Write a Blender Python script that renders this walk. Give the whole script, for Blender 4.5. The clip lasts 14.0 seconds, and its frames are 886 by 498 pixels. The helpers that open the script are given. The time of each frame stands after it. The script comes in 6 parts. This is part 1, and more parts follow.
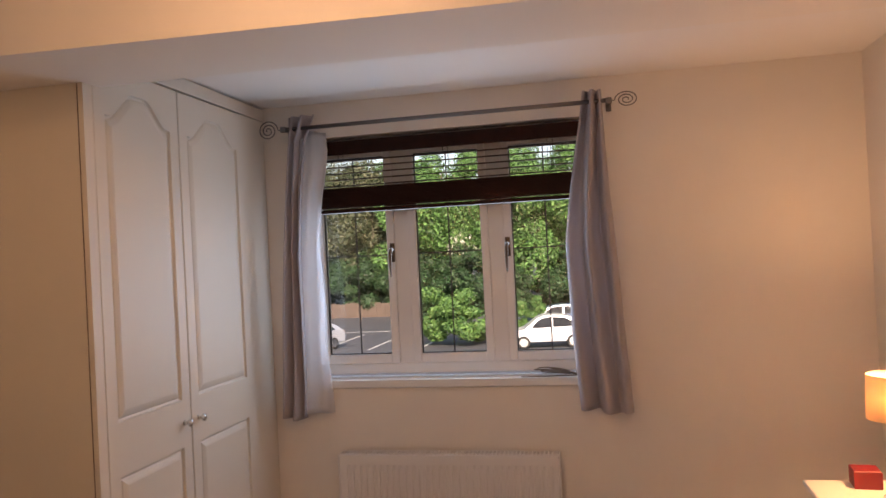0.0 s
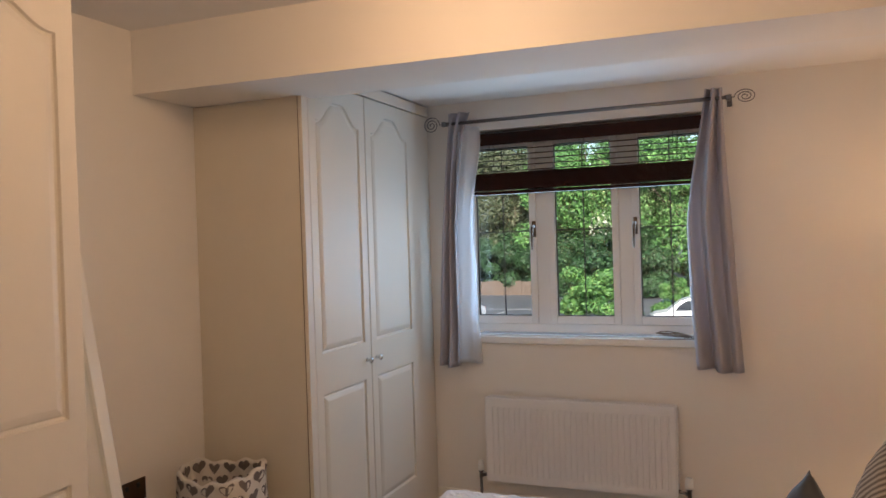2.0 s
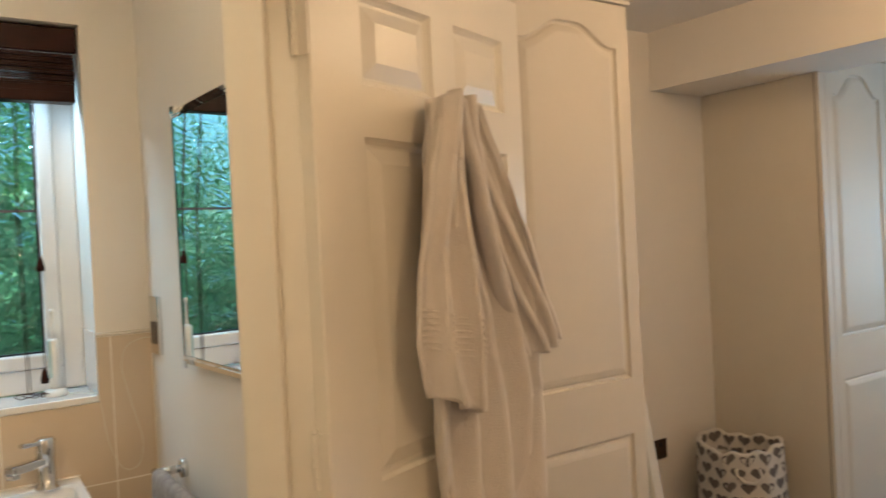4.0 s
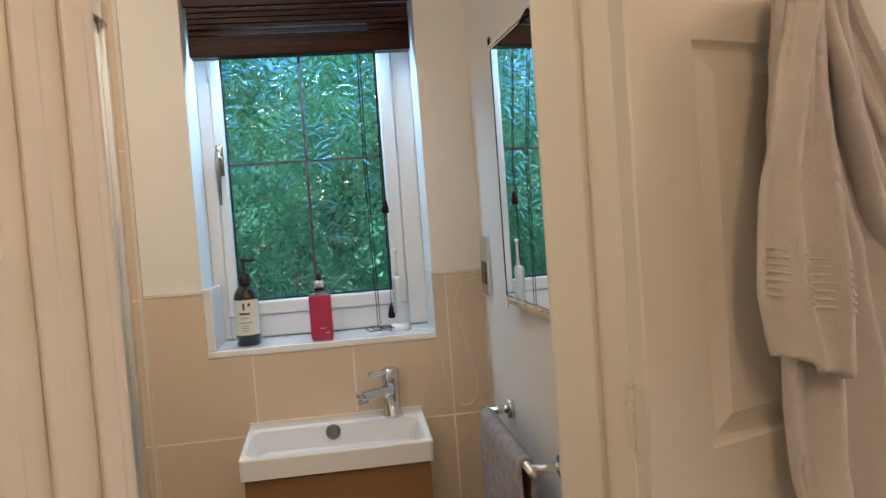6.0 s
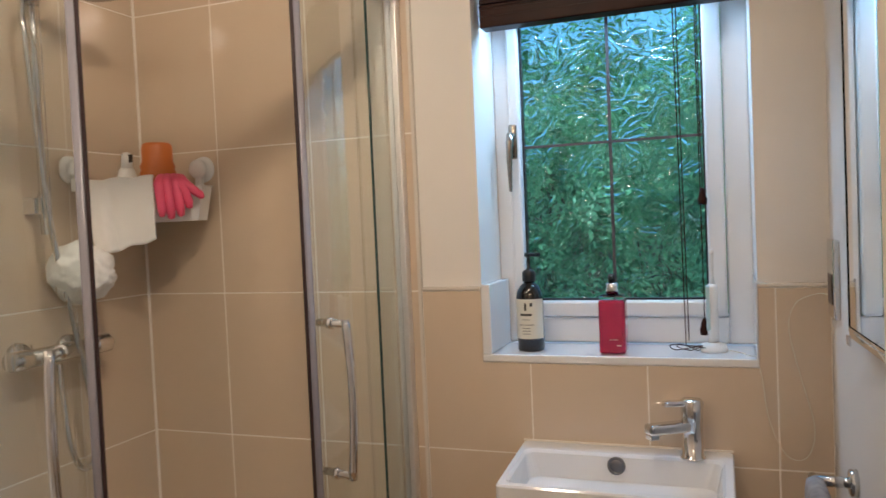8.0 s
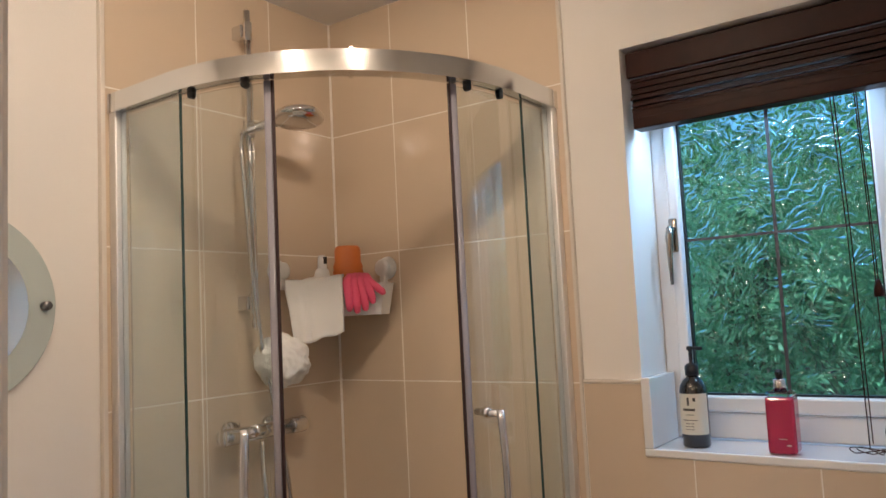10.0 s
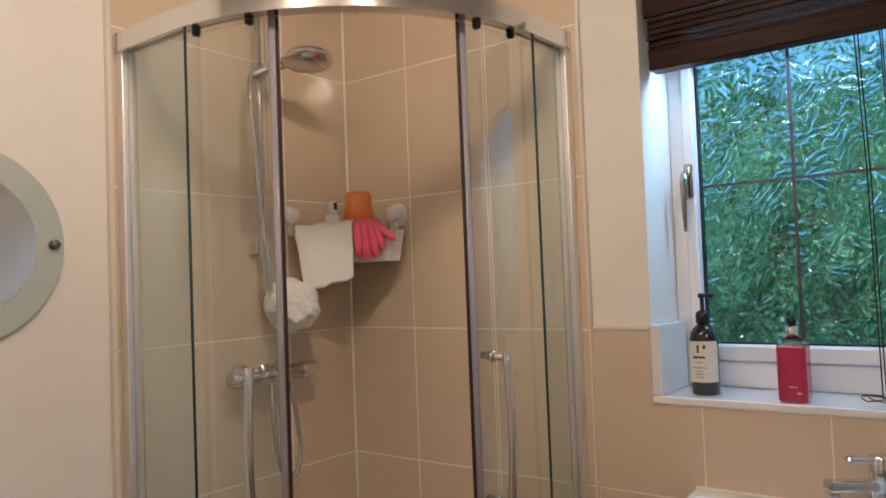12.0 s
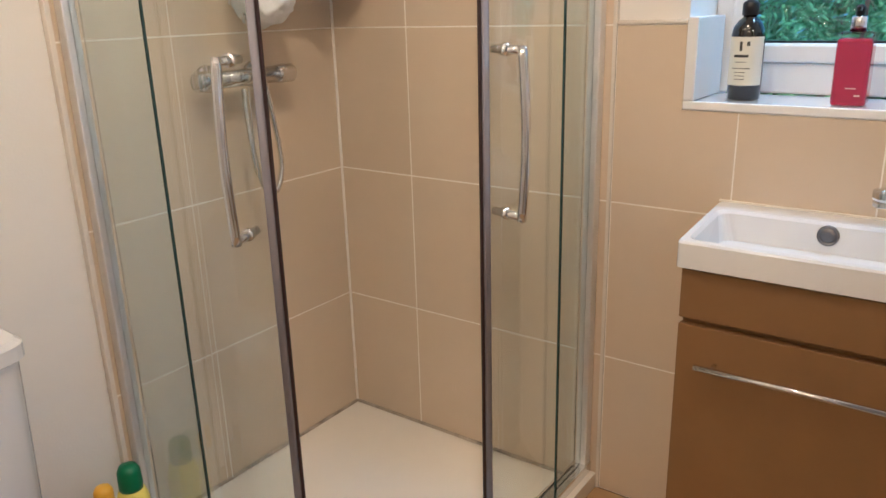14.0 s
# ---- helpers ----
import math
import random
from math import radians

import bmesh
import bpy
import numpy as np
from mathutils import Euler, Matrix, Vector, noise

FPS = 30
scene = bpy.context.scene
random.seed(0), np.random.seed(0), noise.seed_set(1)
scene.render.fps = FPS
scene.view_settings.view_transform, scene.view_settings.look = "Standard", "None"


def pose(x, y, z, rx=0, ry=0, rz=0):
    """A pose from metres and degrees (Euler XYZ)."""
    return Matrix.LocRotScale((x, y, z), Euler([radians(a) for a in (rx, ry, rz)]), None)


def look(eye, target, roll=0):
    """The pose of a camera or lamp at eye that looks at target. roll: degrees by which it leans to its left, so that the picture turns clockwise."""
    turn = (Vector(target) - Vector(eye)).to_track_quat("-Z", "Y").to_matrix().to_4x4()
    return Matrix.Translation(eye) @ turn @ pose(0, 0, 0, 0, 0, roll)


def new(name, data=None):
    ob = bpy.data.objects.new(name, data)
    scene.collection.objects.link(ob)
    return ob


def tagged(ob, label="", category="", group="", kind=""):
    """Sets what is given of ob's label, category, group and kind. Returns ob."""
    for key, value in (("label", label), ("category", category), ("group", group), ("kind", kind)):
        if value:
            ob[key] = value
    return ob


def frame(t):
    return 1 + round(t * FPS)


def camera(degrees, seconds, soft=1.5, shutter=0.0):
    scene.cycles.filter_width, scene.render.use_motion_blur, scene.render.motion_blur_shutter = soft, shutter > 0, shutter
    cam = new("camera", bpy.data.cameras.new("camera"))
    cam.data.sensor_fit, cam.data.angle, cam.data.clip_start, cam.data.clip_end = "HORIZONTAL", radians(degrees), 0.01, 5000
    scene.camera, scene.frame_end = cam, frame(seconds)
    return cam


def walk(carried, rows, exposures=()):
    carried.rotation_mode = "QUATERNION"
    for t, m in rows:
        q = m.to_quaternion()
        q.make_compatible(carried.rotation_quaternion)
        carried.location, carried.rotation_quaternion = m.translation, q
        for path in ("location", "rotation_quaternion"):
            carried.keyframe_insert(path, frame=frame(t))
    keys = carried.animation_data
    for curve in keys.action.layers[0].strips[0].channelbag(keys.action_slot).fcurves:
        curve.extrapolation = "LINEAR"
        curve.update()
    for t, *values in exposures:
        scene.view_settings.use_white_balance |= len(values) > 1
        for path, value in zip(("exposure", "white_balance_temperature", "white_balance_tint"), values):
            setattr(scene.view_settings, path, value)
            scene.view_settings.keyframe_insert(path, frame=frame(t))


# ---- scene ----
cam = camera(60.4, 14.0, shutter=0.22)
PATH = [
    (0, (0.289, 0.552, 1.469), (-0.127, 2.508, 1.489), -2.9),
    (0.5, (0.334, 0.417, 1.477), (-0.163, 2.355, 1.492), -2.9),
    (1, (0.403, 0.255, 1.466), (-0.218, 2.155, 1.486), -2.5),
    (1.5, (0.457, 0.114, 1.463), (-0.254, 1.983, 1.469), -2.3),
    (2, (0.46, -0.052, 1.448), (-0.311, 1.794, 1.428), -1.8),
    (2.5, (0.45, -0.22, 1.433), (-0.396, 1.592, 1.377), -1.9),
    (3, (0.465, -0.319, 1.448), (-0.549, 1.404, 1.387), -2.1),
    (3.5, (0.443, -0.353, 1.457), (-0.9, 1.128, 1.428), -2.7),
    (3.7, (0.441, -0.361, 1.464), (-1.042, 0.981, 1.442), -2.9),
    (4, (0.4, -0.376, 1.46), (-1.254, 0.748, 1.44), -2.9),
    (4.2, (0.382, -0.375, 1.461), (-1.361, 0.604, 1.429), -3.0),
    (6.3, (0.219, -0.231, 1.412), (-1.772, -0.061, 1.321), -3.5),
    (6.5, (0.146, -0.221, 1.407), (-1.85, -0.125, 1.321), -2.9),
    (7, (-0.005, -0.197, 1.418), (-1.999, -0.329, 1.344), -2.4),
    (7.5, (-0.058, -0.154, 1.426), (-2.016, -0.558, 1.357), -2.5),
    (8, (-0.064, -0.074, 1.42), (-1.941, -0.762, 1.348), -2.5),
    (8.5, (-0.038, 0.001, 1.426), (-1.806, -0.931, 1.349), -2.5),
    (9, (-0.023, 0.041, 1.434), (-1.717, -1.021, 1.403), -2.8),
    (9.2, (-0.021, 0.051, 1.436), (-1.698, -1.039, 1.442), -2.9),
    (11.3, (-0.026, 0.132, 1.44), (-1.588, -1.077, 1.754), -2.6),
    (11.5, (-0.034, 0.125, 1.431), (-1.604, -1.088, 1.686), -2.5),
    (12, (-0.063, 0.108, 1.397), (-1.648, -1.11, 1.471), -2.2),
    (12.5, (-0.109, 0.065, 1.366), (-1.705, -1.134, 1.235), -1.6),
    (13, (-0.157, 0.002, 1.326), (-1.761, -1.145, 0.993), -1.2),
    (13.5, (-0.196, -0.062, 1.308), (-1.782, -1.169, 0.797), -1.4),
    (14, (-0.21, -0.083, 1.295), (-1.748, -1.209, 0.689), -1.6),
]
walk(cam, [(t, look(eye, target, roll)) for t, eye, target, roll in PATH],
     [(0.0, 0.68, 7800, 28), (1.5, 0.82, 6800, 15), (3.0, 0.92, 6200, 10), (3.5, 0.90, 6700, 6), (4.0, 0.98, 6500, 3), (6.3, 0.76, 5600, 7), (7.0, 0.72, 5600, 9), (8.0, 0.73, 5650, 11), (9.0, 0.66, 5700, 13), (11.5, 0.61, 5900, 14), (12.5, 0.71, 5550, 13), (13.0, 0.94, 5500, 12), (14.0, 1.33, 5500, 10)])
# ---------------------------------------------------------------- light
world = bpy.data.worlds.new("sky")
scene.world = world
world.use_nodes = True
wn = world.node_tree
sky = wn.nodes.new("ShaderNodeTexSky")
sky.sky_type, sky.sun_disc = "NISHITA", False
sky.sun_elevation, sky.sun_rotation = radians(38), radians(150)
wn.links.new(sky.outputs[0], wn.nodes["Background"].inputs[0])
wn.nodes["Background"].inputs[1].default_value = 0.15


def lamp(name, kind, power, colour, place, aim=None, **more):
    data = bpy.data.lights.new(name, kind)
    data.energy, data.color = power, colour
    for key, value in more.items():
        if key == "size":
            data.size = value
        elif key == "size_y":
            data.shape, data.size_y = "RECTANGLE", value
        elif key == "soft":
            data.shadow_soft_size = value
        elif key == "angle":
            data.angle = value
        elif key == "cone":
            data.spot_size, data.spot_blend = value, 0.15
    ob = new(name, data)
    ob.matrix_world = look(place, aim) if aim else pose(*place)
    return ob


# sun from behind the house, onto the trees beyond the bedroom window
lamp("sun", "SUN", 5.0, (1.0, 0.93, 0.82), (4, -10, 9), (0, 4, 0), angle=radians(0.5))
# daylight in the bedroom's window opening
lamp("bedroom_daylight", "AREA", 6.8, (0.50, 0.74, 1.0), (-0.43, 4.036, 1.36), (-0.43, 3.036, 1.36), size=1.25, size_y=0.7)
# sky light falling through the ensuite's window opening
lamp("ensuite_daylight", "AREA", 2.5, (0.50, 0.76, 1.0), (-1.972, -0.335, 1.95), (-1.45, -0.335, 1.10), size=0.42, size_y=0.07)
# warm room light: an unseen ceiling lamp, an added fill and the bedside bulb
lamp("bedroom_unseen_light", "POINT", 6.4, (1.0, 0.64, 0.36), (-0.35, 1.70, 2.255), soft=0.08)
# added fill with no known fitting, brightens the open door and its towel
lamp("bedroom_unseen_light", "POINT", 8.5, (1.0, 0.66, 0.38), (0.62, 0.10, 2.19), soft=0.08)
lamp("bedside_bulb", "POINT", 8.2, (1.0, 0.60, 0.30), (1.19, 3.27, 0.95), soft=0.03)
# an adjustable ceiling spot turned towards the shower, and two wide downlights
for place, aim, power, cone in (((-0.855, -0.51, 2.415), (-1.30, -1.50, 1.50), 20.5, 164), ((-0.60, -0.24, 2.415), (-0.64, -0.40, 0.50), 7.5, 176), ((-0.30, -0.81, 2.415), (-0.40, -0.95, 0.5), 8.5, 176)):
    bulb = lamp("downlight", "SPOT", power, (1.0, 0.77, 0.52), place, aim, soft=0.05, cone=radians(cone))
    bulb.data.spot_blend = 1.0 if cone < 170 else 0.15




# ---------------------------------------------------------------- materials
def mat(name, colour, rough=0.5, metal=0.0, vary=0.06, scale=6.0, bump=0.0, bump_scale=80.0, sheen=0.0, coat=0.0, island=0.0):
    """Plain surface with mottling at two scales and fine relief."""
    m = bpy.data.materials.new(name)
    m.use_nodes = True
    nt = m.node_tree
    b = nt.nodes["Principled BSDF"]
    b.inputs["Roughness"].default_value, b.inputs["Metallic"].default_value = rough, metal
    b.inputs["Sheen Weight"].default_value, b.inputs["Coat Weight"].default_value = sheen, coat
    b.inputs["Coat Roughness"].default_value = 0.08
    co = nt.nodes.new("ShaderNodeTexCoord")
    n1 = nt.nodes.new("ShaderNodeTexNoise")
    n1.inputs["Scale"].default_value, n1.inputs["Detail"].default_value = scale, 6
    n2 = nt.nodes.new("ShaderNodeTexNoise")
    n2.inputs["Scale"].default_value, n2.inputs["Detail"].default_value = bump_scale, 4
    for n in (n1, n2):
        nt.links.new(co.outputs["Object"], n.inputs["Vector"])
    mix = nt.nodes.new("ShaderNodeMix")
    mix.data_type = "RGBA"
    c = Vector(colour[:3])
    mix.inputs[6].default_value = (*(c * (1 - vary)), 1)
    mix.inputs[7].default_value = (*[min(1, v) for v in c * (1 + vary)], 1)
    nt.links.new(n1.outputs["Fac"], mix.inputs[0])
    out = mix.outputs[2]
    if island:
        info = nt.nodes.new("ShaderNodeObjectInfo")
        hsv = nt.nodes.new("ShaderNodeHueSaturation")
        rng = nt.nodes.new("ShaderNodeMapRange")
        rng.inputs["To Min"].default_value, rng.inputs["To Max"].default_value = 1 - island, 1 + island
        nt.links.new(info.outputs["Random"], rng.inputs["Value"])
        nt.links.new(rng.outputs[0], hsv.inputs["Value"])
        nt.links.new(out, hsv.inputs["Color"])
        out = hsv.outputs[0]
    nt.links.new(out, b.inputs["Base Color"])
    if bump:
        bp = nt.nodes.new("ShaderNodeBump")
        bp.inputs["Strength"].default_value, bp.inputs["Distance"].default_value = bump, 0.004
        nt.links.new(n2.outputs["Fac"], bp.inputs["Height"])
        nt.links.new(bp.outputs[0], b.inputs["Normal"])
    return m


def shader(m):
    return m.node_tree.nodes["Principled BSDF"]


def glass(name, colour, rough=0.0, ior=1.45, bump=0.0, scale=12.0):
    m = bpy.data.materials.new(name)
    m.use_nodes = True
    nt = m.node_tree
    b = nt.nodes["Principled BSDF"]
    b.inputs["Base Color"].default_value = (*colour, 1)
    b.inputs["Roughness"].default_value, b.inputs["IOR"].default_value = rough, ior
    b.inputs["Transmission Weight"].default_value = 1.0
    if bump:
        co = nt.nodes.new("ShaderNodeTexCoord")
        n1 = nt.nodes.new("ShaderNodeTexNoise")
        n1.inputs["Scale"].default_value, n1.inputs["Detail"].default_value = scale, 2
        n1.inputs["Distortion"].default_value = 2.5
        bp = nt.nodes.new("ShaderNodeBump")
        bp.inputs["Strength"].default_value, bp.inputs["Distance"].default_value = bump, 0.02
        nt.links.new(co.outputs["Object"], n1.inputs["Vector"])
        nt.links.new(n1.outputs["Fac"], bp.inputs["Height"])
        nt.links.new(bp.outputs[0], b.inputs["Normal"])
    return m


def leaf_glass(name, colour):
    """Pressed glass covered in overlapping leaf shapes."""
    m = glass(name, colour, 0.05)
    nt = m.node_tree
    co, warp, add = nt.nodes.new("ShaderNodeTexCoord"), nt.nodes.new("ShaderNodeTexNoise"), nt.nodes.new("ShaderNodeVectorMath")
    warp.inputs["Scale"].default_value, warp.inputs["Detail"].default_value = 9.0, 2
    sc = nt.nodes.new("ShaderNodeVectorMath")
    sc.operation, sc.inputs[3].default_value = "SCALE", 0.10
    nt.links.new(co.outputs["Object"], warp.inputs["Vector"])
    nt.links.new(warp.outputs["Color"], sc.inputs[0])
    nt.links.new(co.outputs["Object"], add.inputs[0])
    nt.links.new(sc.outputs[0], add.inputs[1])
    last = None
    for turn, long, wide in ((25, 13, 40), (-38, 12, 36), (80, 14, 44)):
        rot, mp, vo = nt.nodes.new("ShaderNodeMapping"), nt.nodes.new("ShaderNodeMapping"), nt.nodes.new("ShaderNodeTexVoronoi")
        rot.inputs["Rotation"].default_value = (radians(turn), 0, 0)
        mp.inputs["Scale"].default_value = (1, wide, long)
        mp.inputs["Location"].default_value = (turn * 0.37, 0, 0)
        vo.inputs["Scale"].default_value = 1.0
        nt.links.new(add.outputs[0], rot.inputs["Vector"])
        nt.links.new(rot.outputs[0], mp.inputs["Vector"])
        nt.links.new(mp.outputs[0], vo.inputs["Vector"])
        if last is None:
            last = vo.outputs["Distance"]
        else:
            lo = nt.nodes.new("ShaderNodeMath")
            lo.operation = "MINIMUM"
            nt.links.new(last, lo.inputs[0])
            nt.links.new(vo.outputs["Distance"], lo.inputs[1])
            last = lo.outputs[0]
    bp = nt.nodes.new("ShaderNodeBump")
    bp.inputs["Strength"].default_value, bp.inputs["Distance"].default_value = 0.8, 0.012
    nt.links.new(last, bp.inputs["Height"])
    nt.links.new(bp.outputs[0], nt.nodes["Principled BSDF"].inputs["Normal"])
    return m


PAINT = mat("wall_paint", (0.80, 0.76, 0.71), 0.75, vary=0.03, scale=2.5, bump=0.12, bump_scale=160)
CEIL = mat("ceiling_paint", (0.80, 0.78, 0.76), 0.8, vary=0.03, scale=2.0, bump=0.1, bump_scale=120)
GLOSS = mat("white_gloss_paint", (0.80, 0.75, 0.66), 0.33, vary=0.03, scale=5, bump=0.05, bump_scale=60)
WARD = mat("cream_wardrobe_foil", (0.69, 0.635, 0.55), 0.5, vary=0.025, scale=4, bump=0.03, bump_scale=90)
WARD_SIDE = mat("cream_wardrobe_panel", (0.68, 0.62, 0.52), 0.45, vary=0.03, scale=4, bump=0.03, bump_scale=90)
UPVC = mat("white_upvc", (0.82, 0.83, 0.84), 0.3, vary=0.02, scale=8)
TILE = mat("cream_glazed_tile", (0.65, 0.525, 0.39), 0.10, vary=0.03, scale=5, bump=0.02, bump_scale=14, coat=0.3, island=0.02)
GROUT = mat("pale_grout", (0.84, 0.78, 0.70), 0.9, vary=0.08, scale=30, bump=0.1)
CERAMIC = mat("white_ceramic", (0.78, 0.78, 0.79), 0.1, vary=0.01, coat=0.5)
CHROME = mat("chrome", (0.72, 0.72, 0.73), 0.09, 1.0, vary=0.03, scale=20)
ALU = mat("satin_aluminium", (0.74, 0.74, 0.73), 0.15, 1.0, vary=0.04, scale=12)
DARKWOOD = mat("dark_stained_wood", (0.028, 0.0068, 0.0038), 0.4, vary=0.5, scale=18)
shader(DARKWOOD).inputs["Specular IOR Level"].default_value = 0.15
POST = mat("brushed_pale_aluminium", (0.82, 0.81, 0.80), 0.42, 0.75, vary=0.03, scale=12)
CLEAR = glass("clear_glass", (0.97, 1.0, 0.98))
SCREEN = glass("green_tinted_screen_glass", (0.85, 0.915, 0.93), ior=1.5)
OBSCURE = leaf_glass("leaf_textured_obscure_glass", (0.46, 0.90, 0.97))
CARPET = mat("beige_carpet", (0.42, 0.36, 0.30), 0.95, vary=0.15, scale=40, bump=0.6, bump_scale=400)
FLOORDARK = mat("floor_joint", (0.10, 0.06, 0.03), 0.8, vary=0.2)
OAK = mat("oak_veneer", (0.235, 0.125, 0.047), 0.42, vary=0.12, scale=9, bump=0.04, bump_scale=70)
LINEN = mat("white_cotton", (0.83, 0.84, 0.88), 0.9, vary=0.03, scale=10, bump=0.5, bump_scale=70, sheen=0.2)
QUILT = mat("white_puckered_cotton", (0.82, 0.84, 0.89), 0.9, vary=0.03, scale=10, bump=1.0, bump_scale=48, sheen=0.2)
next(n for n in QUILT.node_tree.nodes if n.type == "BUMP").inputs["Distance"].default_value = 0.015
CURTAIN = mat("grey_lilac_curtain", (0.47, 0.44, 0.47), 0.85, vary=0.06, scale=10, bump=0.3, bump_scale=300, sheen=0.2)
LITCLOTH = mat("daylit_curtain_cloth", (0.84, 0.84, 0.86), 0.9, vary=0.03, bump=0.3, bump_scale=300, sheen=0.2)
ASPHALT = mat("asphalt", (0.085, 0.087, 0.095), 0.6, vary=0.25, scale=0.6, bump=0.3)
LINE = mat("road_marking_white", (0.6, 0.6, 0.58), 0.7, vary=0.1, scale=3)
BARK = mat("bark", (0.12, 0.09, 0.06), 0.9, vary=0.3, scale=5, bump=0.5, bump_scale=20)
BROWNWALL = mat("weathered_fence_boards", (0.12, 0.085, 0.065), 0.85, vary=0.3, scale=2, bump=0.3)
BRONZE = mat("dark_bronze_plate", (0.10, 0.07, 0.05), 0.35, 0.8, vary=0.1)
BLACK = mat("black_plastic", (0.012, 0.012, 0.014), 0.35, vary=0.2)
PEWTER = mat("pewter_metal", (0.20, 0.19, 0.19), 0.38, 1.0, vary=0.1, scale=20)
LEAD = mat("lead_strip", (0.10, 0.10, 0.11), 0.5, 0.6, vary=0.2)
BRASS = mat("dark_antique_metal", (0.34, 0.29, 0.24), 0.2, 1.0, vary=0.15, scale=25)
TOWEL = mat("beige_bath_towel", (0.70, 0.64, 0.585), 0.95, vary=0.09, scale=14, bump=0.6, bump_scale=300, sheen=0.3)
WHITETOWEL = mat("white_face_towel", (0.82, 0.80, 0.77), 0.95, vary=0.03, bump=0.35, bump_scale=420, sheen=0.3)
GREYTOWEL = mat("grey_patterned_towel", (0.36, 0.34, 0.34), 0.95, vary=0.55, scale=45, bump=0.9, bump_scale=200)
CUSHION = mat("dark_grey_satin", (0.05, 0.052, 0.058), 0.5, vary=0.2, scale=12, bump=0.5, bump_scale=30, sheen=0.1)
BEIGEFAB = mat("beige_fabric", (0.42, 0.36, 0.30), 0.9, vary=0.08, bump=0.4, bump_scale=200)
BROWNDARK = mat("brown_cable_and_gap_shade", (0.16, 0.12, 0.09), 0.9, vary=0.1, bump=0.4, bump_scale=200)
CANVAS = mat("cream_canvas", (0.66, 0.62, 0.56), 0.9, vary=0.05, bump=0.4, bump_scale=250)
HEART = mat("grey_print", (0.17, 0.145, 0.135), 0.9, vary=0.1, bump=0.3, bump_scale=250)
WHITEPLASTIC = mat("white_plastic", (0.82, 0.81, 0.79), 0.35, vary=0.02)
FROST = mat("frosted_glass_border", (0.47, 0.52, 0.49), 0.45, vary=0.03, coat=0.4)
MIRROR = mat("mirror_silver", (0.88, 0.90, 0.89), 0.01, 1.0, vary=0.0)
PINK = mat("pink_rubber", (0.80, 0.10, 0.20), 0.5, vary=0.06)
ORANGE = mat("orange_plastic", (0.62, 0.17, 0.03), 0.4, vary=0.1)
GREEN = mat("green_plastic", (0.0, 0.16, 0.06), 0.35)
YELLOW = mat("yellow_plastic", (0.80, 0.68, 0.14), 0.35)
AMBERCAP = mat("amber_plastic", (0.80, 0.42, 0.03), 0.35)
REDBOX = mat("red_box", (0.16, 0.008, 0.012), 0.5, vary=0.1)
PAPER = mat("pale_label", (0.74, 0.72, 0.62), 0.6, vary=0.03)
INK = mat("label_ink", (0.05, 0.05, 0.04), 0.6)
NET = mat("white_nylon_net", (0.82, 0.81, 0.78), 0.8, vary=0.05)
TOOTH = mat("pale_blue_plastic", (0.45, 0.62, 0.66), 0.4)
PINKSOAP = mat("pink_liquid_soap", (0.66, 0.045, 0.13), 0.08, vary=0.05, coat=0.4)
shader(PINKSOAP).inputs["Transmission Weight"].default_value = 0.55
DARKBOTTLE = mat("black_gloss_bottle", (0.012, 0.009, 0.008), 0.12, vary=0.1, coat=0.4)
CARWHITE = mat("white_car_paint", (0.75, 0.76, 0.77), 0.25, vary=0.02, coat=0.6)
CARBLUE = mat("blue_car_paint", (0.10, 0.17, 0.30), 0.25, vary=0.05, coat=0.6)
CARSILVER = mat("silver_car_paint", (0.42, 0.45, 0.50), 0.25, 0.3, vary=0.05, coat=0.6)
CARRED = mat("red_car_paint", (0.30, 0.03, 0.03), 0.3, vary=0.05, coat=0.6)
CARGLASS = mat("dark_car_glass", (0.02, 0.025, 0.03), 0.05, vary=0.05, coat=0.6)
TYRE = mat("tyre_rubber", (0.02, 0.02, 0.02), 0.8)


def leafy(name, a, b):
    m = bpy.data.materials.new(name)
    m.use_nodes = True
    nt = m.node_tree
    bs = nt.nodes["Principled BSDF"]
    geo = nt.nodes.new("ShaderNodeNewGeometry")
    ramp = nt.nodes.new("ShaderNodeValToRGB")
    ramp.color_ramp.elements[0].color, ramp.color_ramp.elements[1].color = (*a, 1), (*b, 1)
    nt.links.new(geo.outputs["Random Per Island"], ramp.inputs[0])
    nt.links.new(ramp.outputs[0], bs.inputs["Base Color"])
    bs.inputs["Roughness"].default_value = 0.5
    tr = nt.nodes.new("ShaderNodeBsdfTranslucent")
    nt.links.new(ramp.outputs[0], tr.inputs["Color"])
    mx = nt.nodes.new("ShaderNodeMixShader")
    mx.inputs[0].default_value = 0.3
    nt.links.new(bs.outputs[0], mx.inputs[1])
    nt.links.new(tr.outputs[0], mx.inputs[2])
    nt.links.new(mx.outputs[0], nt.nodes["Material Output"].inputs["Surface"])
    return m


LEAF = leafy("tree_leaves", (0.014, 0.046, 0.018), (0.22, 0.48, 0.13))
LEAFN = leafy("garden_tree_leaves", (0.07, 0.17, 0.08), (0.28, 0.48, 0.24))
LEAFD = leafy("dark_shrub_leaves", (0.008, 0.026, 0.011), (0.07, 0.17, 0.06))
LEAFB = leafy("bright_bush_leaves", (0.03, 0.11, 0.03), (0.18, 0.36, 0.09))
LEAFR = leafy("russet_leaves", (0.045, 0.075, 0.03), (0.18, 0.19, 0.11))


